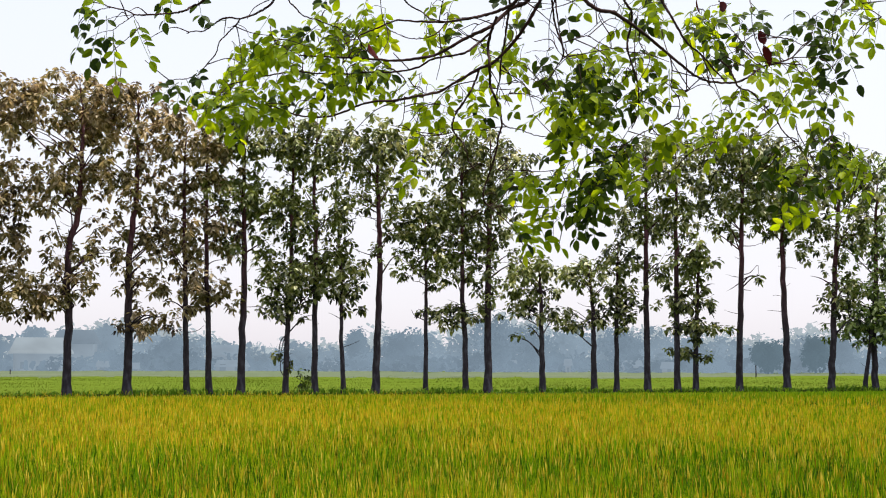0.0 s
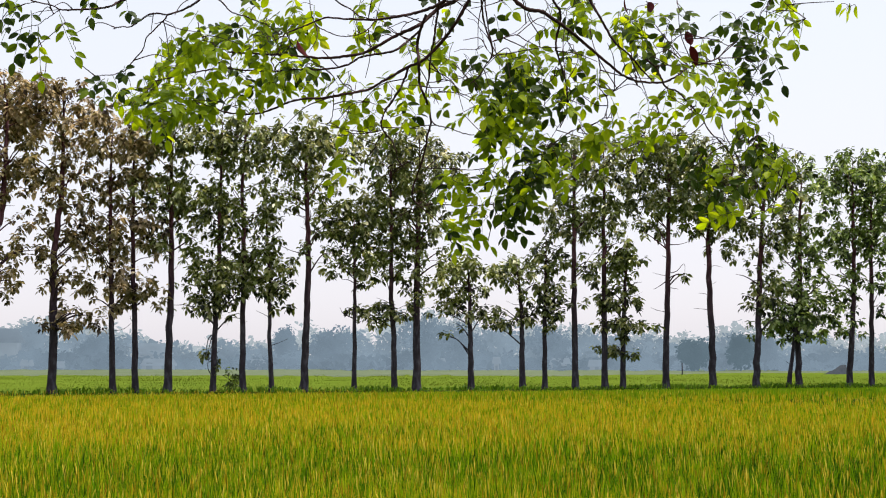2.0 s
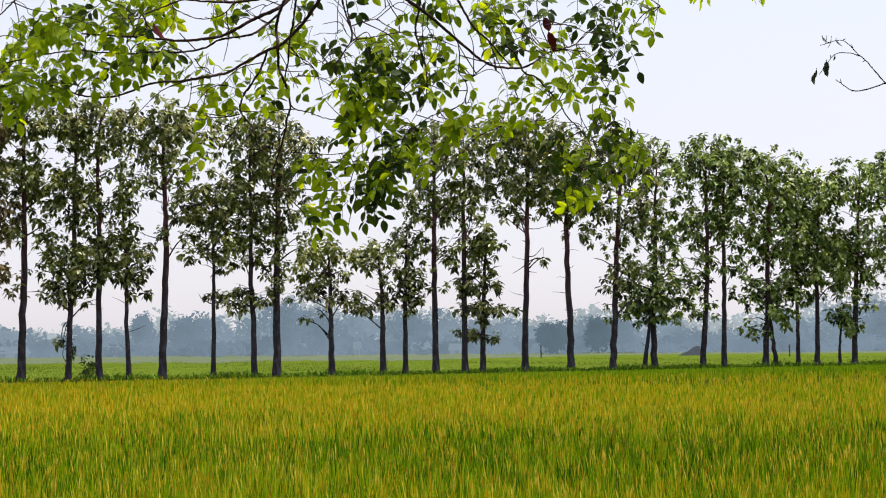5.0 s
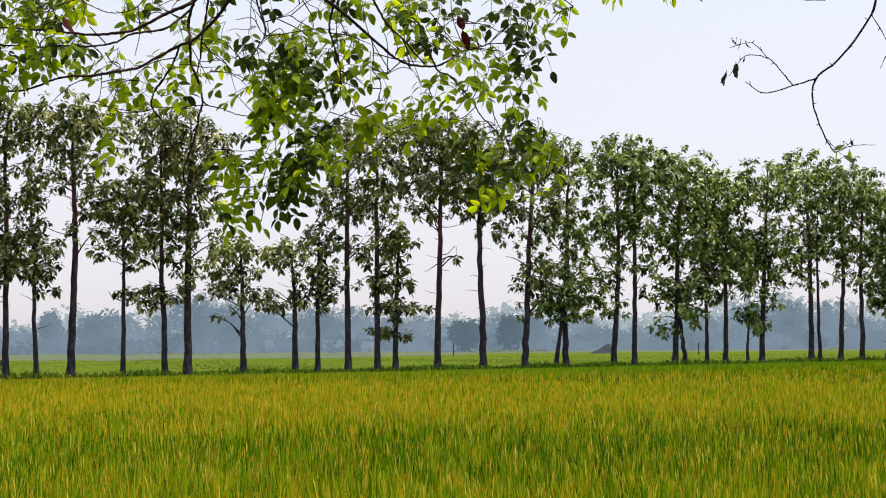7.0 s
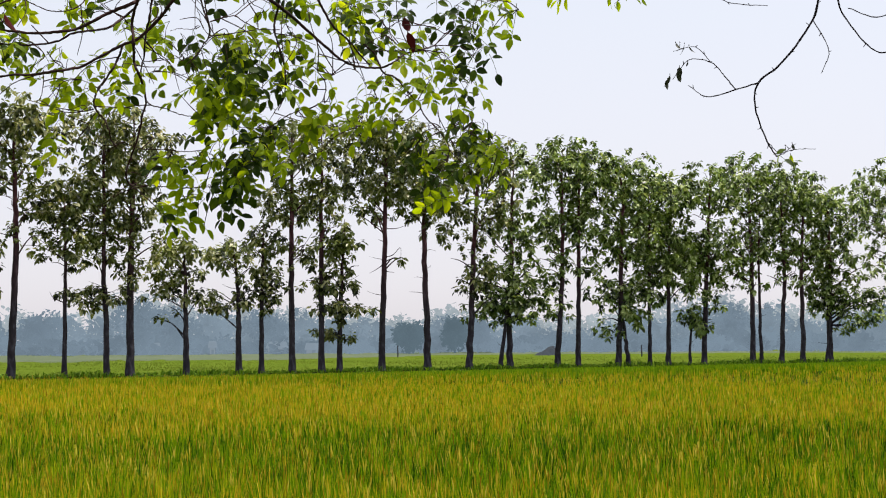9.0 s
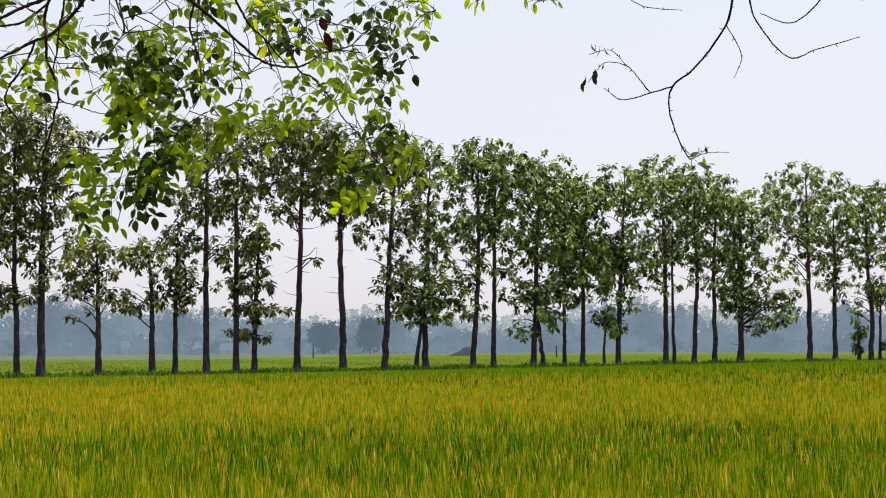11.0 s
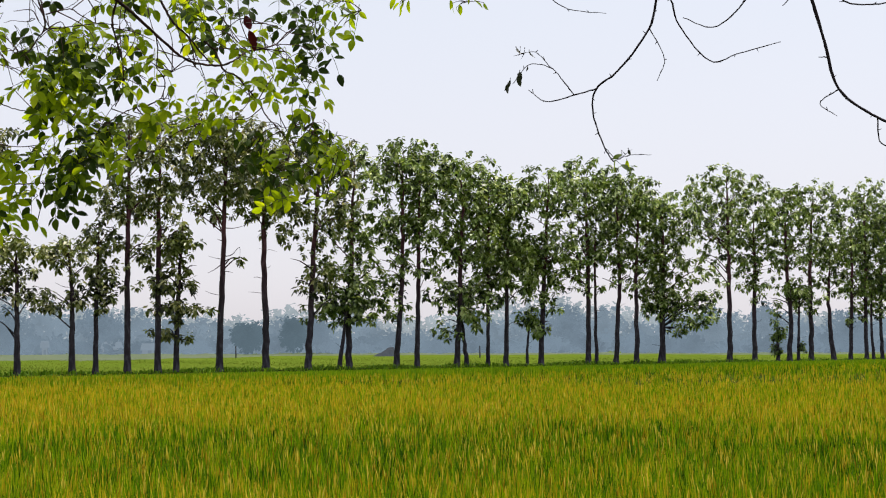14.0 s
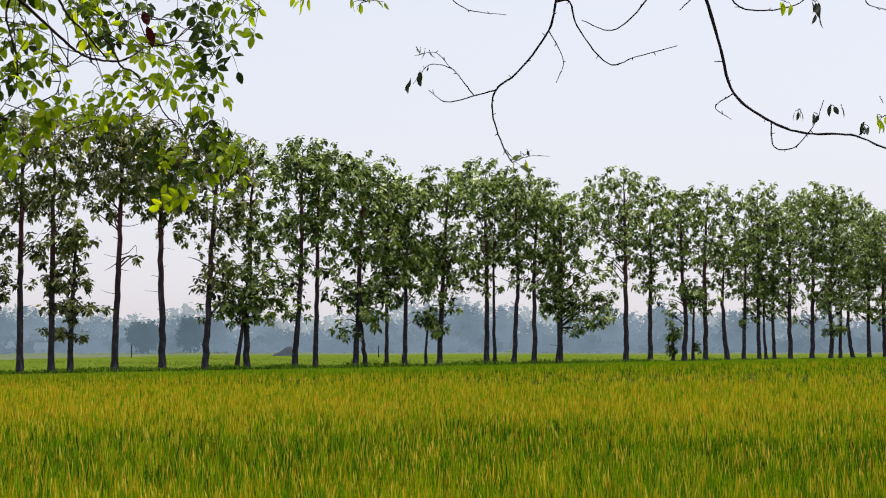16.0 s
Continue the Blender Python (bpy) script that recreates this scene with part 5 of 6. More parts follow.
bough([(-0.455, 4.021, 3.162), (-0.424, 4.064, 3.100), (-0.386, 4.079, 3.073), (-0.348, 4.106, 3.071), (-0.318, 4.119, 3.051), (-0.289, 4.155, 3.037), (-0.257, 4.240, 3.023), (-0.219, 4.279, 2.994), (-0.180, 4.287, 2.961), (-0.145, 4.301, 2.932), (-0.106, 4.308, 2.910), (-0.070, 4.386, 2.917), (-0.022, 4.445, 2.926), (0.014, 4.375, 2.925), (0.061, 4.489, 2.979), (0.102, 4.417, 2.974), (0.147, 4.513, 3.008)], 0.0061, 0.0023)
bough([(-0.328, 4.097, 3.167), (-0.317, 4.088, 3.101), (-0.300, 4.115, 3.075), (-0.306, 4.193, 3.057), (-0.318, 4.239, 3.029), (-0.320, 4.226, 2.993), (-0.317, 4.309, 2.977), (-0.305, 4.275, 2.937), (-0.303, 4.380, 2.924), (-0.298, 4.359, 2.889), (-0.300, 4.390, 2.851), (-0.307, 4.428, 2.831), (-0.324, 4.434, 2.795)], 0.0042, 0.0016)
bough([(-0.248, 4.063, 3.163), (-0.221, 4.172, 3.117), (-0.195, 4.161, 3.071), (-0.174, 4.178, 3.034), (-0.150, 4.187, 2.995), (-0.120, 4.240, 2.977), (-0.098, 4.300, 2.964), (-0.075, 4.335, 2.941), (-0.050, 4.377, 2.921)], 0.0042, 0.0023)
bough([(-0.068, 4.318, 2.973), (-0.037, 4.367, 2.955), (-0.021, 4.342, 2.915), (-0.009, 4.381, 2.899), (0.027, 4.480, 2.902), (0.053, 4.504, 2.875), (0.077, 4.495, 2.847), (0.102, 4.583, 2.829), (0.119, 4.554, 2.793), (0.143, 4.599, 2.776), (0.169, 4.584, 2.744), (0.190, 4.696, 2.737), (0.198, 4.699, 2.709)], 0.0030, 0.0016)
bough([(0.144, 4.632, 2.781), (0.173, 4.685, 2.778), (0.214, 4.697, 2.786)], 0.0011, 0.0008)
bough([(0.181, 4.643, 2.737), (0.214, 4.712, 2.732), (0.234, 4.704, 2.751)], 0.0011, 0.0008)
bough([(-0.202, 4.291, 2.983), (-0.198, 4.320, 2.936), (-0.203, 4.367, 2.901), (-0.185, 4.399, 2.880), (-0.183, 4.454, 2.857), (-0.195, 4.417, 2.817), (-0.229, 4.474, 2.809), (-0.270, 4.431, 2.791), (-0.321, 4.484, 2.773), (-0.358, 4.482, 2.745)], 0.0018, 0.0012)
bough([(-0.185, 4.404, 2.880), (-0.157, 4.441, 2.905), (-0.118, 4.428, 2.920), (-0.085, 4.479, 2.918), (-0.064, 4.480, 2.880)], 0.0015, 0.0009)
bough([(0.051, 4.237, 3.011), (0.106, 4.266, 3.016), (0.140, 4.279, 3.011), (0.174, 4.424, 3.026), (0.222, 4.374, 3.010)], 0.0018, 0.0011)
bough([(-0.065, 4.319, 2.967), (-0.042, 4.289, 2.976), (-0.017, 4.327, 2.996)], 0.0015, 0.0009)
bough([(-0.318, 4.321, 2.953), (-0.336, 4.346, 2.929), (-0.374, 4.400, 2.913), (-0.415, 4.369, 2.885), (-0.472, 4.436, 2.885), (-0.510, 4.441, 2.880)], 0.0015, 0.0009)
bough([(-0.693, 4.248, 2.907), (-0.676, 4.331, 2.924), (-0.642, 4.331, 2.928), (-0.603, 4.417, 2.953)], 0.0018, 0.0011)
bough([(-0.701, 4.301, 2.872), (-0.679, 4.383, 2.904), (-0.630, 4.345, 2.891), (-0.596, 4.405, 2.880), (-0.572, 4.430, 2.853)], 0.0012, 0.0008)
bough([(-0.686, 4.246, 2.960), (-0.662, 4.279, 2.937), (-0.648, 4.307, 2.922)], 0.0015, 0.0009)
bough([(-0.711, 4.180, 3.081), (-0.761, 4.244, 3.081), (-0.784, 4.270, 3.054)], 0.0014, 0.0009)
bough([(-0.666, 4.195, 3.007), (-0.657, 4.264, 3.038), (-0.627, 4.251, 3.041)], 0.0023, 0.0014)
bough([(-1.453, 3.920, 3.184), (-1.490, 3.941, 3.118), (-1.537, 3.976, 3.110), (-1.546, 3.933, 3.086), (-1.640, 4.063, 3.114), (-1.674, 4.016, 3.101), (-1.729, 4.023, 3.105), (-1.777, 4.061, 3.129), (-1.850, 4.116, 3.154), (-1.892, 4.148, 3.174), (-1.925, 4.132, 3.177)], 0.0038, 0.0016)
bough([(-1.749, 4.070, 3.117), (-1.780, 4.084, 3.106), (-1.800, 4.073, 3.088), (-1.842, 4.121, 3.086), (-1.885, 4.129, 3.081), (-1.923, 4.141, 3.071)], 0.0014, 0.0009)
bough([(-1.752, 4.069, 3.117), (-1.773, 4.052, 3.110), (-1.838, 4.127, 3.127), (-1.876, 4.146, 3.123)], 0.0012, 0.0008)
bough([(-1.821, 4.054, 3.138), (-1.859, 4.060, 3.133), (-1.917, 4.125, 3.133), (-1.939, 4.134, 3.116)], 0.0012, 0.0008)
bough([(-1.835, 4.106, 3.083), (-1.861, 4.169, 3.051), (-1.837, 4.126, 2.993), (-1.848, 4.165, 2.946)], 0.0010, 0.0007)
bough([(-1.756, 4.069, 3.115), (-1.740, 4.092, 3.077), (-1.752, 4.157, 3.058), (-1.748, 4.180, 3.021)], 0.0010, 0.0007)
bough([(-1.248, 3.961, 3.185), (-1.297, 3.989, 3.121), (-1.321, 3.986, 3.097), (-1.385, 4.076, 3.104), (-1.420, 4.054, 3.087), (-1.460, 4.071, 3.096), (-1.488, 4.076, 3.092), (-1.526, 4.114, 3.085), (-1.570, 4.148, 3.076), (-1.605, 4.179, 3.086), (-1.638, 4.197, 3.084)], 0.0038, 0.0016)
bough([(-1.431, 4.085, 3.095), (-1.449, 4.093, 3.076), (-1.498, 4.152, 3.064), (-1.514, 4.140, 3.040), (-1.533, 4.165, 3.012), (-1.573, 4.215, 2.998), (-1.589, 4.196, 2.967), (-1.609, 4.217, 2.960), (-1.644, 4.216, 2.949), (-1.705, 4.278, 2.961), (-1.713, 4.244, 2.946)], 0.0023, 0.0012)
bough([(-1.449, 4.132, 3.096), (-1.474, 4.145, 3.087), (-1.485, 4.126, 3.078)], 0.0012, 0.0008)
bough([(-1.256, 3.960, 3.185), (-1.260, 4.007, 3.124), (-1.245, 4.009, 3.107), (-1.234, 4.028, 3.091), (-1.211, 4.013, 3.074), (-1.209, 4.114, 3.089), (-1.168, 4.119, 3.072), (-1.148, 4.140, 3.067), (-1.139, 4.197, 3.061), (-1.127, 4.201, 3.048)], 0.0023, 0.0014)
bough([(-1.346, 4.104, 3.074), (-1.329, 4.098, 3.024), (-1.302, 4.093, 3.010), (-1.314, 4.214, 3.020), (-1.271, 4.153, 2.993), (-1.293, 4.154, 2.969), (-1.319, 4.170, 2.952)], 0.0015, 0.0009)
bough([(-1.107, 4.204, 3.056), (-1.099, 4.220, 3.032), (-1.071, 4.242, 3.002), (-1.035, 4.234, 2.975), (-1.017, 4.281, 2.967)], 0.0021, 0.0012)
bough([(-1.102, 4.186, 3.042), (-1.150, 4.186, 3.042), (-1.195, 4.187, 3.044)], 0.0012, 0.0008)
bough([(-1.166, 4.192, 3.059), (-1.154, 4.178, 3.017), (-1.168, 4.247, 3.005)], 0.0014, 0.0009)
bough([(-1.139, 4.206, 2.947), (-1.152, 4.196, 2.975), (-1.154, 4.242, 2.991), (-1.127, 4.258, 2.970)], 0.0014, 0.0009)
bough([(-0.965, 4.243, 2.934), (-0.948, 4.267, 2.909), (-0.918, 4.306, 2.893)], 0.0017, 0.0011)
bough([(-0.904, 4.260, 2.861), (-0.862, 4.242, 2.850), (-0.848, 4.375, 2.852)], 0.0012, 0.0008)
bough([(0.294, 4.273, 3.183), (0.292, 4.357, 3.138), (0.259, 4.275, 3.081), (0.255, 4.337, 3.037), (0.267, 4.385, 2.988)], 0.0014, 0.0008)
bough([(0.294, 4.276, 3.151), (0.345, 4.350, 3.118), (0.395, 4.403, 3.095)], 0.0012, 0.0008)
bough([(0.142, 4.361, 2.978), (0.168, 4.292, 2.937), (0.201, 4.343, 2.910), (0.237, 4.388, 2.868)], 0.0012, 0.0008)
bough([(0.194, 4.597, 2.696), (0.185, 4.688, 2.642), (0.171, 4.704, 2.574)], 0.0012, 0.0008)
bough([(0.209, 4.595, 2.767), (0.259, 4.609, 2.754), (0.314, 4.695, 2.727), (0.350, 4.731, 2.696)], 0.0012, 0.0008)
bough([(-0.300, 4.335, 2.815), (-0.340, 4.431, 2.781), (-0.368, 4.401, 2.720), (-0.393, 4.481, 2.663)], 0.0012, 0.0008)
bough([(-0.510, 4.441, 2.880), (-0.515, 4.510, 2.808), (-0.506, 4.506, 2.703), (-0.504, 4.565, 2.606)], 0.0012, 0.0008)
bough([(-0.009, 4.438, 2.909), (-0.039, 4.514, 2.882), (-0.065, 4.497, 2.820), (-0.078, 4.537, 2.766)], 0.0012, 0.0008)
bough([(1.41, 4.64, 3.33), (1.39, 4.67, 3.24), (1.37, 4.70, 3.13), (1.28, 4.75, 3.00), (1.21, 4.78, 2.94), (1.20, 4.79, 2.86), (1.24, 4.80, 2.75), (1.27, 4.80, 2.70)], 0.0057, 0.0028, True)
bough([(1.21, 4.78, 2.94), (1.14, 4.80, 2.92), (1.05, 4.82, 2.90), (0.99, 4.83, 2.94)], 0.0038, 0.0017, True)
bough([(1.14, 4.80, 2.92), (1.10, 4.80, 2.97), (1.06, 4.80, 3.01), (0.99, 4.81, 3.02), (0.94, 4.84, 2.96)], 0.0028, 0.0014, True)
bough([(1.06, 4.80, 3.01), (1.01, 4.80, 3.06), (0.94, 4.82, 3.05)], 0.0019, 0.0012, True)
bough([(1.37, 4.70, 3.13), (1.42, 4.70, 3.03), (1.40, 4.72, 2.96)], 0.0023, 0.0014, True)
bough([(1.27, 4.80, 2.70), (1.32, 4.78, 2.72), (1.39, 4.76, 2.72)], 0.0021, 0.0011, True)
bough([(1.24, 4.80, 2.75), (1.28, 4.79, 2.71), (1.33, 4.78, 2.74)], 0.0021, 0.0011, True)
bough([(1.39, 4.67, 3.22), (1.43, 4.66, 3.22), (1.46, 4.67, 3.14), (1.56, 4.66, 3.02), (1.65, 4.62, 3.04), (1.77, 4.57, 3.07)], 0.0047, 0.0019, True)
bough([(1.70, 4.55, 3.29), (1.66, 4.62, 3.20), (1.59, 4.70, 3.14), (1.50, 4.75, 3.18)], 0.0038, 0.0019, True)
bough([(1.73, 4.32, 3.27), (1.77, 4.33, 3.18), (1.82, 4.34, 3.03), (1.87, 4.35, 2.88), (1.98, 4.32, 2.79), (2.08, 4.28, 2.75), (2.20, 4.22, 2.74), (2.30, 4.17, 2.69)], 0.0077, 0.0036, True)
bough([(1.87, 4.35, 2.88), (1.82, 4.38, 2.84), (1.87, 4.37, 2.80)], 0.0027, 0.0013, True)
bough([(1.84, 4.35, 2.98), (1.81, 4.36, 2.98)], 0.0027, 0.0018, True)
bough([(1.98, 4.32, 2.79), (1.99, 4.32, 2.71), (2.05, 4.30, 2.71), (2.10, 4.26, 2.78), (2.12, 4.24, 2.85)], 0.0032, 0.0014, True)
bough([(1.75, 4.33, 3.19), (1.70, 4.37, 3.14)], 0.0027, 0.0018, True)
bough([(1.86, 4.39, 3.22), (1.92, 4.41, 3.17), (2.00, 4.40, 3.16), (2.10, 4.38, 3.18), (2.17, 4.36, 3.23)], 0.0037, 0.0024, True)
bough([(1.04, 4.85, 3.28), (1.12, 4.80, 3.21), (1.23, 4.72, 3.18)], 0.0029, 0.0013, True)
bough([(2.29, 4.18, 3.23), (2.28, 4.26, 3.17), (2.37, 4.28, 3.15)], 0.0028, 0.0019, True)
leafy((-1.24, 4.24, 3.07), (0.111, 0.16, 0.061), 21, 0.10)
leafy((-1.36, 4.22, 3.03), (0.095, 0.16, 0.057), 17, 0.16)
leafy((-1.50, 4.41, 3.02), (0.085, 0.16, 0.046), 10, 0.28)
leafy((-1.14, 4.44, 3.15), (0.067, 0.16, 0.042), 9, 0.04)
leafy((-1.55, 4.31, 2.92), (0.080, 0.16, 0.055), 16, 0.12)
leafy((-1.56, 4.16, 2.85), (0.037, 0.16, 0.044), 6, 0.32)
leafy((-1.40, 4.24, 2.87), (0.078, 0.16, 0.054), 12, 0.08)
leafy((-1.34, 4.44, 3.00), (0.103, 0.16, 0.039), 6, 0.08)
leafy((-1.34, 4.30, 2.91), (0.075, 0.16, 0.045), 4, 0.04)
leafy((-1.16, 4.20, 2.91), (0.080, 0.16, 0.053), 10, 0.12)
leafy((-1.09, 4.27, 2.92), (0.061, 0.16, 0.061), 4, 0.04)
leafy((-1.03, 4.40, 2.93), (0.080, 0.16, 0.062), 5, 0.04)
leafy((-0.99, 4.50, 2.89), (0.063, 0.16, 0.046), 4, 0.04)
leafy((-1.26, 4.32, 2.88), (0.048, 0.16, 0.038), 5, 0.40)
leafy((-1.13, 4.27, 2.99), (0.061, 0.16, 0.027), 3, 0.40)
leafy((-1.07, 4.46, 3.01), (0.081, 0.16, 0.021), 4, 0.48)
leafy((-1.47, 4.23, 2.82), (0.075, 0.16, 0.041), 8, 0.12)
leafy((-0.86, 4.31, 3.14), (0.044, 0.16, 0.027), 2, 0.24)
leafy((-0.94, 4.40, 3.10), (0.031, 0.16, 0.048), 4, 0.16)
leafy((-0.86, 4.40, 3.13), (0.031, 0.16, 0.031), 1, 0.08)
leafy((-0.93, 4.50, 3.08), (0.032, 0.16, 0.018), 1, 0.24)
leafy((-0.88, 4.39, 2.91), (0.045, 0.16, 0.045), 2, 0.04)
leafy((-0.84, 4.46, 2.93), (0.038, 0.16, 0.042), 2, 0.04)
leafy((-0.78, 4.41, 2.93), (0.041, 0.16, 0.062), 3, 0.08)
leafy((-0.75, 4.48, 3.05), (0.042, 0.16, 0.038), 3, 0.04)
leafy((-0.71, 4.56, 3.05), (0.032, 0.16, 0.049), 4, 0.08)
leafy((-0.66, 4.30, 3.09), (0.030, 0.16, 0.037), 2, 0.32)
leafy((-0.80, 4.54, 3.06), (0.021, 0.16, 0.032), 1, 0.32)
leafy((-0.82, 4.55, 2.87), (0.021, 0.16, 0.032), 2, 0.64)
leafy((-0.70, 4.40, 2.88), (0.027, 0.16, 0.031), 1, 0.08)
leafy((-0.54, 4.31, 2.87), (0.020, 0.16, 0.036), 2, 0.03)
leafy((-0.63, 4.44, 2.96), (0.038, 0.16, 0.021), 2, 0.16)
leafy((-0.58, 4.52, 2.98), (0.045, 0.16, 0.038), 5, 0.48)
leafy((-0.45, 4.39, 2.93), (0.077, 0.16, 0.081), 24, 0.33)
leafy((-0.41, 4.39, 2.98), (0.060, 0.16, 0.027), 6, 0.08)
leafy((-0.49, 4.44, 2.84), (0.092, 0.16, 0.075), 19, 0.33)
leafy((-0.64, 4.59, 2.87), (0.035, 0.16, 0.018), 1, 0.40)
leafy((-0.31, 4.53, 3.17), (0.062, 0.16, 0.038), 6, 0.40)
leafy((-0.29, 4.58, 3.06), (0.052, 0.16, 0.063), 6, 0.40)
leafy((-0.36, 4.52, 3.14), (0.017, 0.16, 0.021), 2, 0.72)
leafy((-0.25, 4.57, 3.15), (0.045, 0.16, 0.028), 5, 0.00)
leafy((-0.12, 4.52, 3.14), (0.044, 0.16, 0.034), 8, 0.04)
leafy((-0.16, 4.53, 3.10), (0.045, 0.16, 0.045), 3, 0.16)
leafy((-0.09, 4.42, 3.06), (0.033, 0.16, 0.043), 5, 0.72)
leafy((-0.04, 4.72, 3.16), (0.039, 0.16, 0.039), 3, 0.72)
leafy((0.03, 4.46, 3.13), (0.023, 0.16, 0.017), 2, 0.80)
leafy((0.01, 4.67, 3.12), (0.035, 0.16, 0.028), 2, 0.72)
leafy((0.01, 4.62, 3.04), (0.035, 0.16, 0.028), 3, 0.72)
leafy((-0.09, 4.64, 3.02), (0.028, 0.16, 0.035), 5, 0.72)
leafy((-0.04, 4.57, 3.06), (0.034, 0.16, 0.017), 1, 0.56)
leafy((-0.27, 4.54, 2.99), (0.045, 0.16, 0.045), 3, 0.16)
leafy((-0.23, 4.48, 2.95), (0.027, 0.16, 0.037), 2, 0.04)
leafy((0.03, 4.45, 2.95), (0.050, 0.16, 0.033), 3, 0.04)
leafy((0.11, 4.64, 3.04), (0.042, 0.16, 0.024), 3, 0.48)
leafy((0.18, 4.65, 2.98), (0.042, 0.16, 0.035), 3, 0.12)
leafy((0.14, 4.56, 2.92), (0.058, 0.16, 0.031), 3, 0.02)
leafy((0.22, 4.75, 3.17), (0.064, 0.16, 0.032), 5, 0.80)
leafy((0.27, 4.76, 3.10), (0.060, 0.16, 0.046), 7, 0.76)
leafy((0.28, 4.59, 2.97), (0.024, 0.16, 0.058), 3, 0.76)
leafy((0.26, 4.62, 2.92), (0.034, 0.16, 0.041), 3, 0.48)
leafy((0.31, 4.53, 3.15), (0.061, 0.16, 0.027), 5, 0.32)
leafy((0.37, 4.71, 3.12), (0.024, 0.16, 0.031), 1, 0.04)
leafy((0.33, 4.54, 3.07), (0.030, 0.16, 0.020), 1, 0.08)
leafy((0.13, 4.55, 2.87), (0.024, 0.16, 0.027), 2, 0.00)
leafy((0.22, 4.78, 2.90), (0.039, 0.16, 0.025), 1, 0.00)
leafy((0.28, 4.53, 2.86), (0.013, 0.16, 0.020), 1, 0.32)
leafy((-0.00, 4.71, 2.93), (0.035, 0.16, 0.028), 2, 0.08)
leafy((-0.05, 4.59, 2.87), (0.045, 0.16, 0.017), 2, 0.08)
leafy((0.06, 4.50, 2.85), (0.024, 0.16, 0.020), 1, 0.08)
leafy((-0.06, 4.68, 2.83), (0.060, 0.16, 0.035), 5, 0.08)
leafy((-0.12, 4.59, 2.79), (0.028, 0.16, 0.021), 2, 0.08)
leafy((0.01, 4.68, 2.80), (0.039, 0.16, 0.028), 2, 0.16)
leafy((-0.26, 4.49, 2.90), (0.048, 0.16, 0.034), 3, 0.68)
leafy((-0.34, 4.46, 2.88), (0.041, 0.16, 0.037), 6, 0.54)
leafy((-0.17, 4.43, 2.84), (0.020, 0.16, 0.013), 1, 0.00)
leafy((-0.23, 4.42, 2.77), (0.057, 0.16, 0.023), 3, 0.04)
leafy((-0.48, 4.50, 2.78), (0.100, 0.16, 0.086), 22, 0.33)
leafy((-0.42, 4.48, 2.68), (0.072, 0.16, 0.072), 16, 0.51)
leafy((-0.51, 4.36, 2.62), (0.083, 0.16, 0.067), 12, 0.30)
leafy((-0.65, 4.37, 2.62), (0.064, 0.16, 0.040), 9, 0.08)
leafy((-0.62, 4.48, 2.54), (0.086, 0.16, 0.048), 9, 0.08)
leafy((-0.47, 4.37, 2.55), (0.063, 0.16, 0.047), 8, 0.48)
leafy((-0.64, 4.33, 2.45), (0.033, 0.16, 0.033), 2, 0.08)
leafy((-0.56, 4.56, 2.45), (0.014, 0.16, 0.024), 1, 0.00)
leafy((-0.42, 4.39, 2.60), (0.030, 0.16, 0.047), 4, 0.42)
leafy((-0.34, 4.50, 2.70), (0.048, 0.16, 0.058), 6, 0.24)
leafy((-0.32, 4.68, 2.66), (0.011, 0.16, 0.021), 1, 0.00)
leafy((-0.36, 4.39, 2.75), (0.047, 0.16, 0.030), 4, 0.18)
leafy((-0.91, 4.38, 2.68), (0.095, 0.16, 0.058), 3, 0.12)
leafy((-0.88, 4.31, 2.79), (0.091, 0.16, 0.054), 4, 0.08)
leafy((0.09, 4.71, 2.72), (0.060, 0.16, 0.056), 10, 0.40)
leafy((0.16, 4.64, 2.62), (0.048, 0.16, 0.058), 7, 0.68)
leafy((0.13, 4.50, 2.52), (0.023, 0.16, 0.023), 2, 0.32)
leafy((0.10, 4.71, 2.65), (0.024, 0.16, 0.024), 2, 0.24)
leafy((0.29, 4.79, 2.74), (0.060, 0.16, 0.050), 9, 0.40)
leafy((0.34, 4.76, 2.68), (0.049, 0.16, 0.049), 6, 0.12)
leafy((0.26, 4.56, 2.63), (0.037, 0.16, 0.030), 2, 0.24)
leafy((0.32, 4.83, 2.57), (0.009, 0.16, 0.032), 1, 0.00)
leafy((0.23, 4.70, 2.80), (0.031, 0.16, 0.024), 3, 0.80)
leafy((0.26, 4.61, 2.75), (0.031, 0.16, 0.017), 2, 0.64)
leafy((-0.22, 4.42, 2.74), (0.040, 0.16, 0.030), 3, 0.04)
leafy((-0.20, 4.57, 2.69), (0.017, 0.16, 0.028), 1, 0.04)
leafy((-0.08, 4.44, 2.72), (0.027, 0.16, 0.020), 1, 0.04)
frond((-1.862, 4.029, 3.126), (-1.903, 4.000, 2.997), 4, 2)
frond((-1.865, 4.083, 3.104), (-1.887, 4.059, 2.961), 4, 2)
frond((-1.857, 4.098, 3.066), (-1.861, 4.073, 2.983), 2, 2)
frond((-1.826, 4.091, 3.064), (-1.808, 4.076, 2.911), 4, 0)
frond((-1.760, 4.084, 3.104), (-1.702, 4.075, 2.978), 4, 0)
frond((-1.856, 4.102, 3.125), (-1.845, 4.080, 3.045), 2, 2)
frond((-1.893, 4.093, 3.183), (-1.890, 4.066, 3.136), 2, 0)
frond((-1.891, 4.013, 3.140), (-1.891, 3.987, 3.067), 2, 2)
frond((-1.692, 4.122, 3.171), (-1.670, 4.102, 3.097), 3, 2)
frond((-1.587, 4.150, 3.173), (-1.567, 4.128, 3.116), 2, 2)
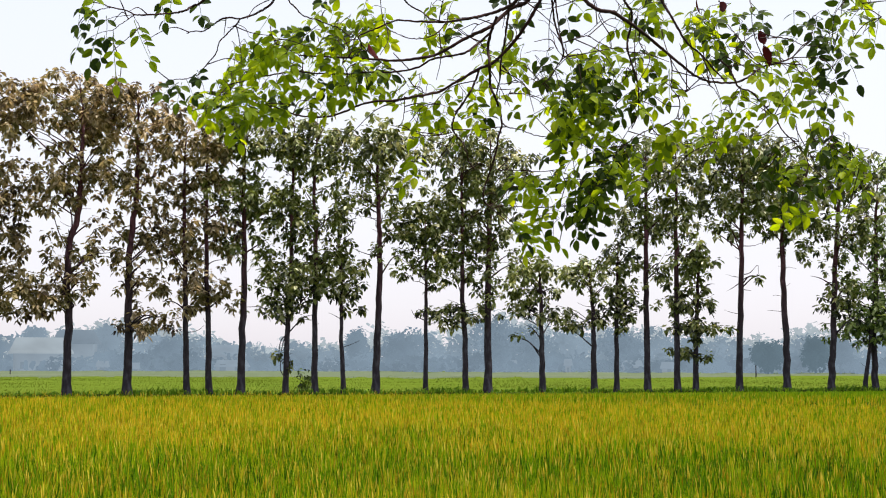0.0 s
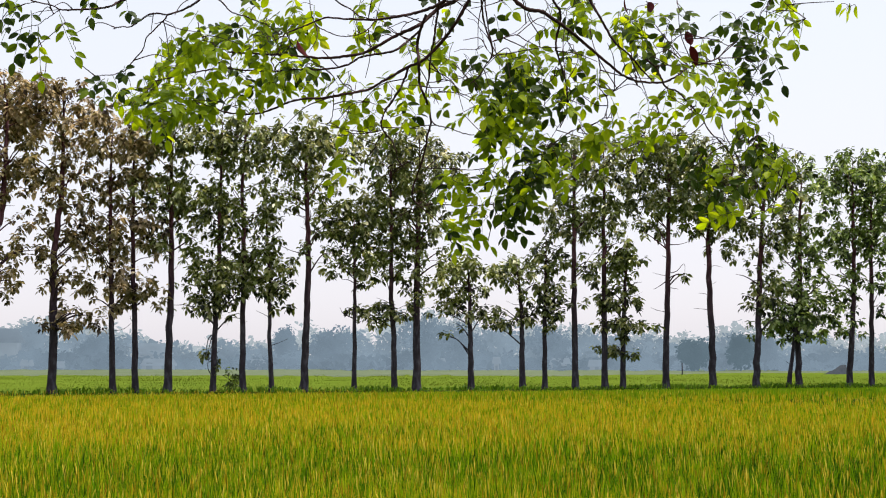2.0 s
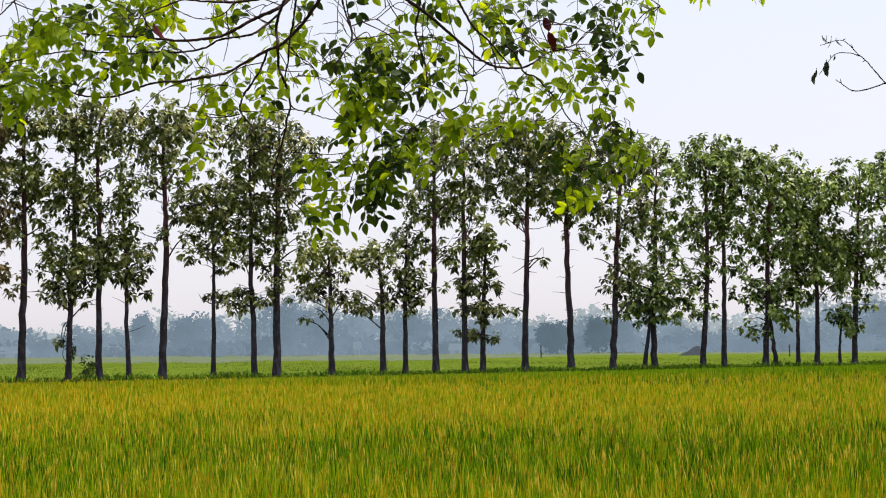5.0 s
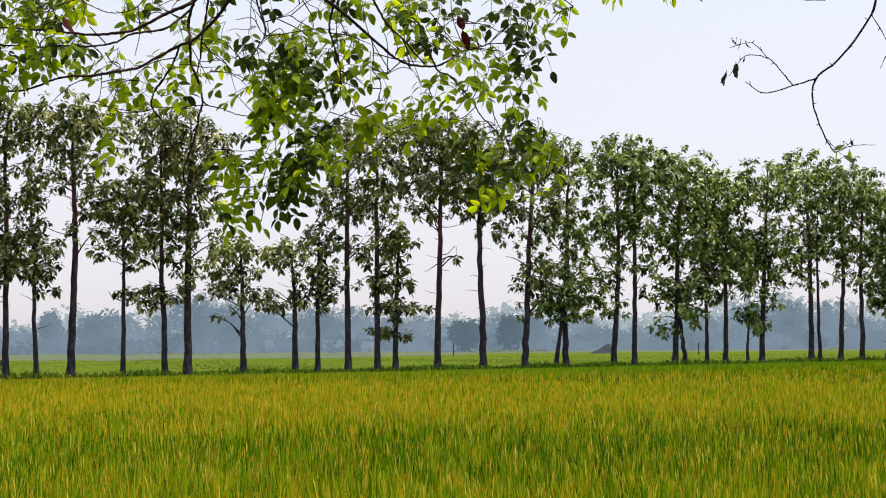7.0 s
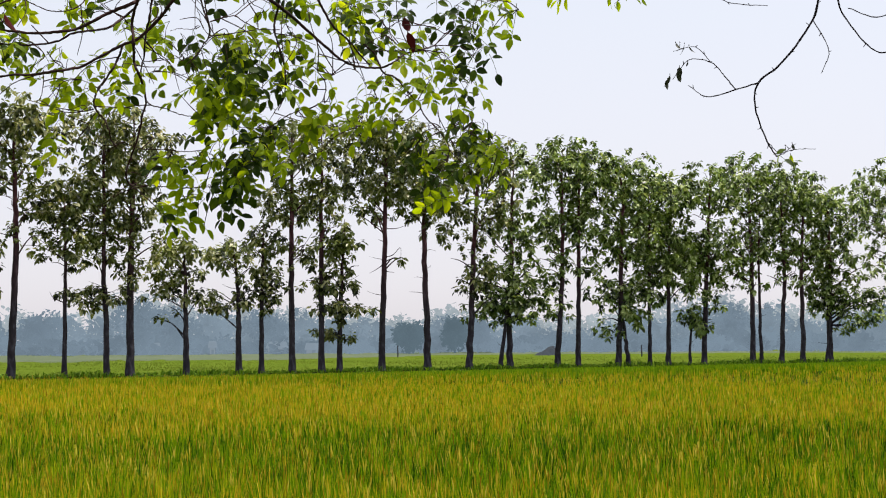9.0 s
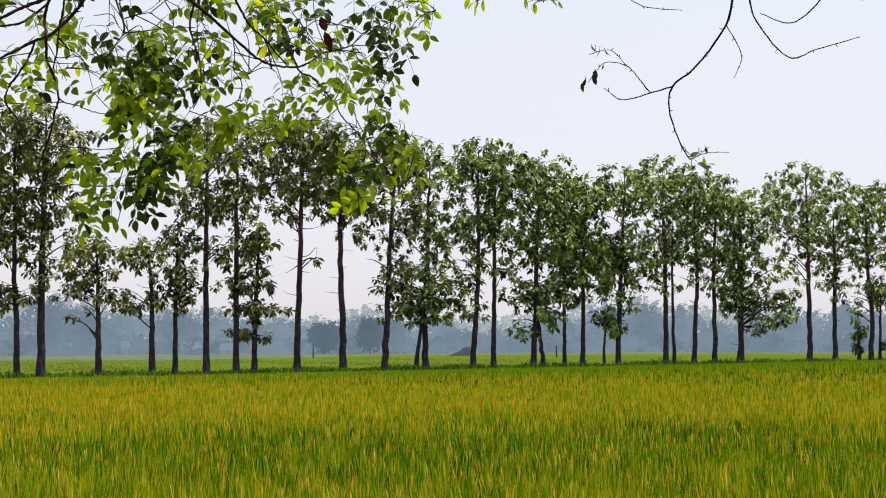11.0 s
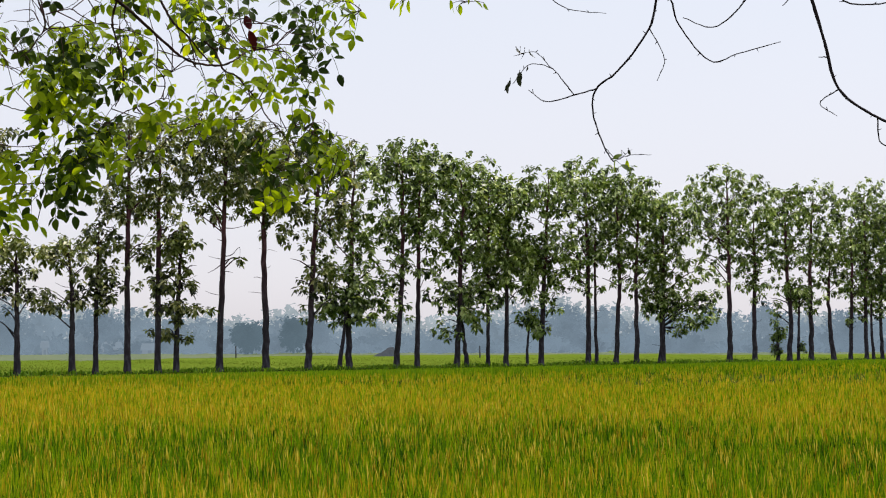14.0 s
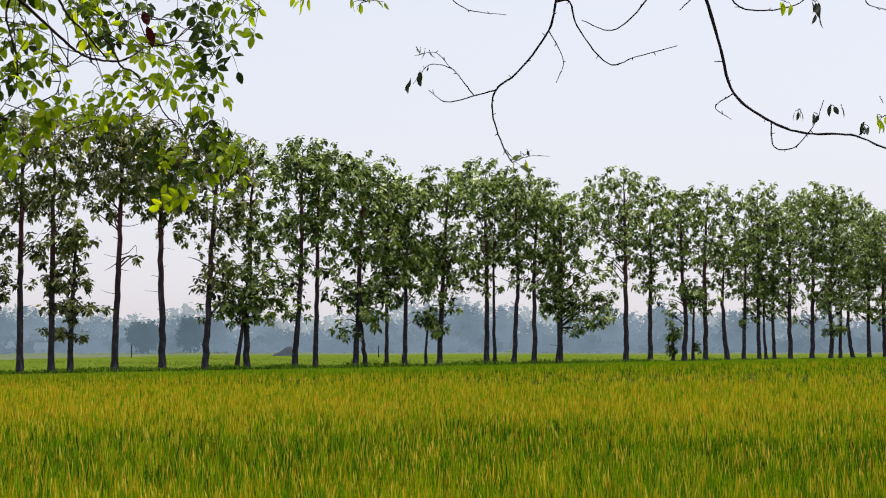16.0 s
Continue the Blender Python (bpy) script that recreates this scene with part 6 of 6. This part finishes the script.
frond((-1.654, 4.116, 3.178), (-1.651, 4.089, 3.127), 2, 0)
frond((-1.632, 4.122, 2.920), (-1.667, 4.087, 2.878), 3, 2)
frond((-1.635, 4.156, 2.927), (-1.638, 4.130, 2.861), 3, 2)
frond((-1.594, 4.088, 2.920), (-1.565, 4.068, 2.868), 2, 2)
frond((-1.379, 4.205, 3.132), (-1.400, 4.174, 3.078), 1, 0)
frond((-1.083, 4.232, 3.075), (-1.011, 4.219, 3.032), 3, 0)
frond((-0.578, 4.332, 3.171), (-0.623, 4.297, 3.098), 2, 2)
frond((-0.513, 4.356, 3.127), (-0.497, 4.333, 3.073), 2, 2)
frond((-0.491, 4.337, 3.169), (-0.452, 4.318, 3.122), 2, 0)
frond((0.398, 4.502, 3.135), (0.377, 4.476, 3.021), 2, 0)
frond((0.313, 4.492, 2.976), (0.334, 4.471, 2.912), 1, 2)
frond((0.199, 4.468, 2.886), (0.223, 4.449, 2.792), 3, 0)
frond((-0.663, 4.282, 2.834), (-0.647, 4.255, 2.822), 1, 0)
frond((-0.551, 4.385, 2.909), (-0.541, 4.360, 2.854), 1, 0)
frond((-0.490, 4.438, 2.532), (-0.488, 4.413, 2.462), 2, 2)
frond((-0.438, 4.419, 2.538), (-0.432, 4.395, 2.469), 2, 2)
frond((-0.639, 4.343, 2.492), (-0.627, 4.321, 2.415), 2, 0)
frond((-1.492, 4.133, 3.103), (-1.514, 4.099, 3.087), 1, 2)
frond((-1.590, 4.166, 2.963), (-1.576, 4.141, 2.932), 2, 2)
frond((-1.166, 4.202, 3.173), (-1.207, 4.164, 3.149), 2, 2)
frond((0.133, 4.479, 2.860), (0.140, 4.453, 2.823), 1, 0)
frond((0.073, 4.504, 2.893), (0.079, 4.480, 2.830), 2, 0)
frond((-0.688, 4.278, 3.163), (-0.699, 4.246, 3.146), 1, 2)
sprig((-1.047, 4.067, 3.003), 1, 0.055, 4, 0.005)
sprig((-0.122, 4.244, 3.136), 1, 0.050, 4, 0.005)
sprig((-0.063, 4.257, 3.124), 1, 0.060, 4, 0.005)
sprig((0.021, 4.273, 3.134), 1, 0.045, 4, 0.005)
sprig((0.053, 4.286, 3.044), 1, 0.058, 4, 0.005)
sprig((0.061, 4.291, 3.002), 1, 0.062, 4, 0.005)
sprig((0.945, 4.808, 3.076), 1, 0.032, 3, 0.002)
sprig((0.960, 4.805, 3.076), 1, 0.034, 3, 0.002)
sprig((0.974, 4.803, 3.072), 1, 0.034, 3, 0.002)
sprig((0.989, 4.801, 3.065), 1, 0.030, 3, 0.002)
sprig((0.958, 4.810, 2.998), 1, 0.045, 3, 0.002)
sprig((0.951, 4.812, 2.986), 1, 0.037, 3, 0.002)
sprig((0.927, 4.817, 2.972), 1, 0.045, 3, 0.002)
sprig((0.920, 4.820, 2.957), 1, 0.041, 3, 0.002)
sprig((0.984, 4.805, 3.012), 1, 0.015, 3, 0.002)
sprig((1.266, 4.744, 2.701), 1, 0.041, 0, 0.004)
sprig((1.299, 4.739, 2.698), 1, 0.037, 0, 0.004)
sprig((1.303, 4.736, 2.735), 1, 0.026, 3, 0.004)
sprig((1.285, 4.739, 2.727), 1, 0.022, 3, 0.004)
frond((1.246, 4.748, 2.700), (1.276, 4.723, 2.682), 1, 2)
sprig((2.05, 4.28, 2.82), 4, 0.029, 3, 0.018)
sprig((2.10, 4.26, 2.81), 3, 0.033, 3, 0.015)
sprig((2.14, 4.23, 2.83), 2, 0.036, 3, 0.018)
sprig((2.17, 4.22, 2.83), 1, 0.036, 3, 0.005)
sprig((2.12, 4.29, 3.17), 3, 0.048, 3, 0.019)
sprig((2.13, 4.29, 3.13), 2, 0.041, 3, 0.011)
sprig((2.04, 4.32, 3.17), 3, 0.044, 0, 0.019)
sprig((2.23, 4.20, 2.77), 6, 0.036, 3, 0.025)
sprig((2.28, 4.17, 2.79), 6, 0.044, 0, 0.029)
sprig((2.27, 4.16, 2.85), 1, 0.029, 3, 0.005)
sprig((0.55, 4.64, 3.18), 5, 0.040, 0, 0.040)
sprig((0.75, 4.62, 3.18), 7, 0.036, 0, 0.069)

# the foremost leaves hang singly, the rest are one mass
FRONDS.sort(key=lambda it: it[0])
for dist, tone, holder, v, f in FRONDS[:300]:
    np_part("leaf", v, [f], M_LEAF_SHADED if tone else M_LEAF, holder)
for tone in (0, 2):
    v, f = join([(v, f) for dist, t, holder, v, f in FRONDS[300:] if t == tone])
    tagged(np_part("foliage", v, [f], M_LEAF_SHADED if tone else M_LEAF, roadside), kind="stuff")
for holder, v, q in SHOOTS:
    np_part("twig", v, [q], M_TWIG, holder, "", True)
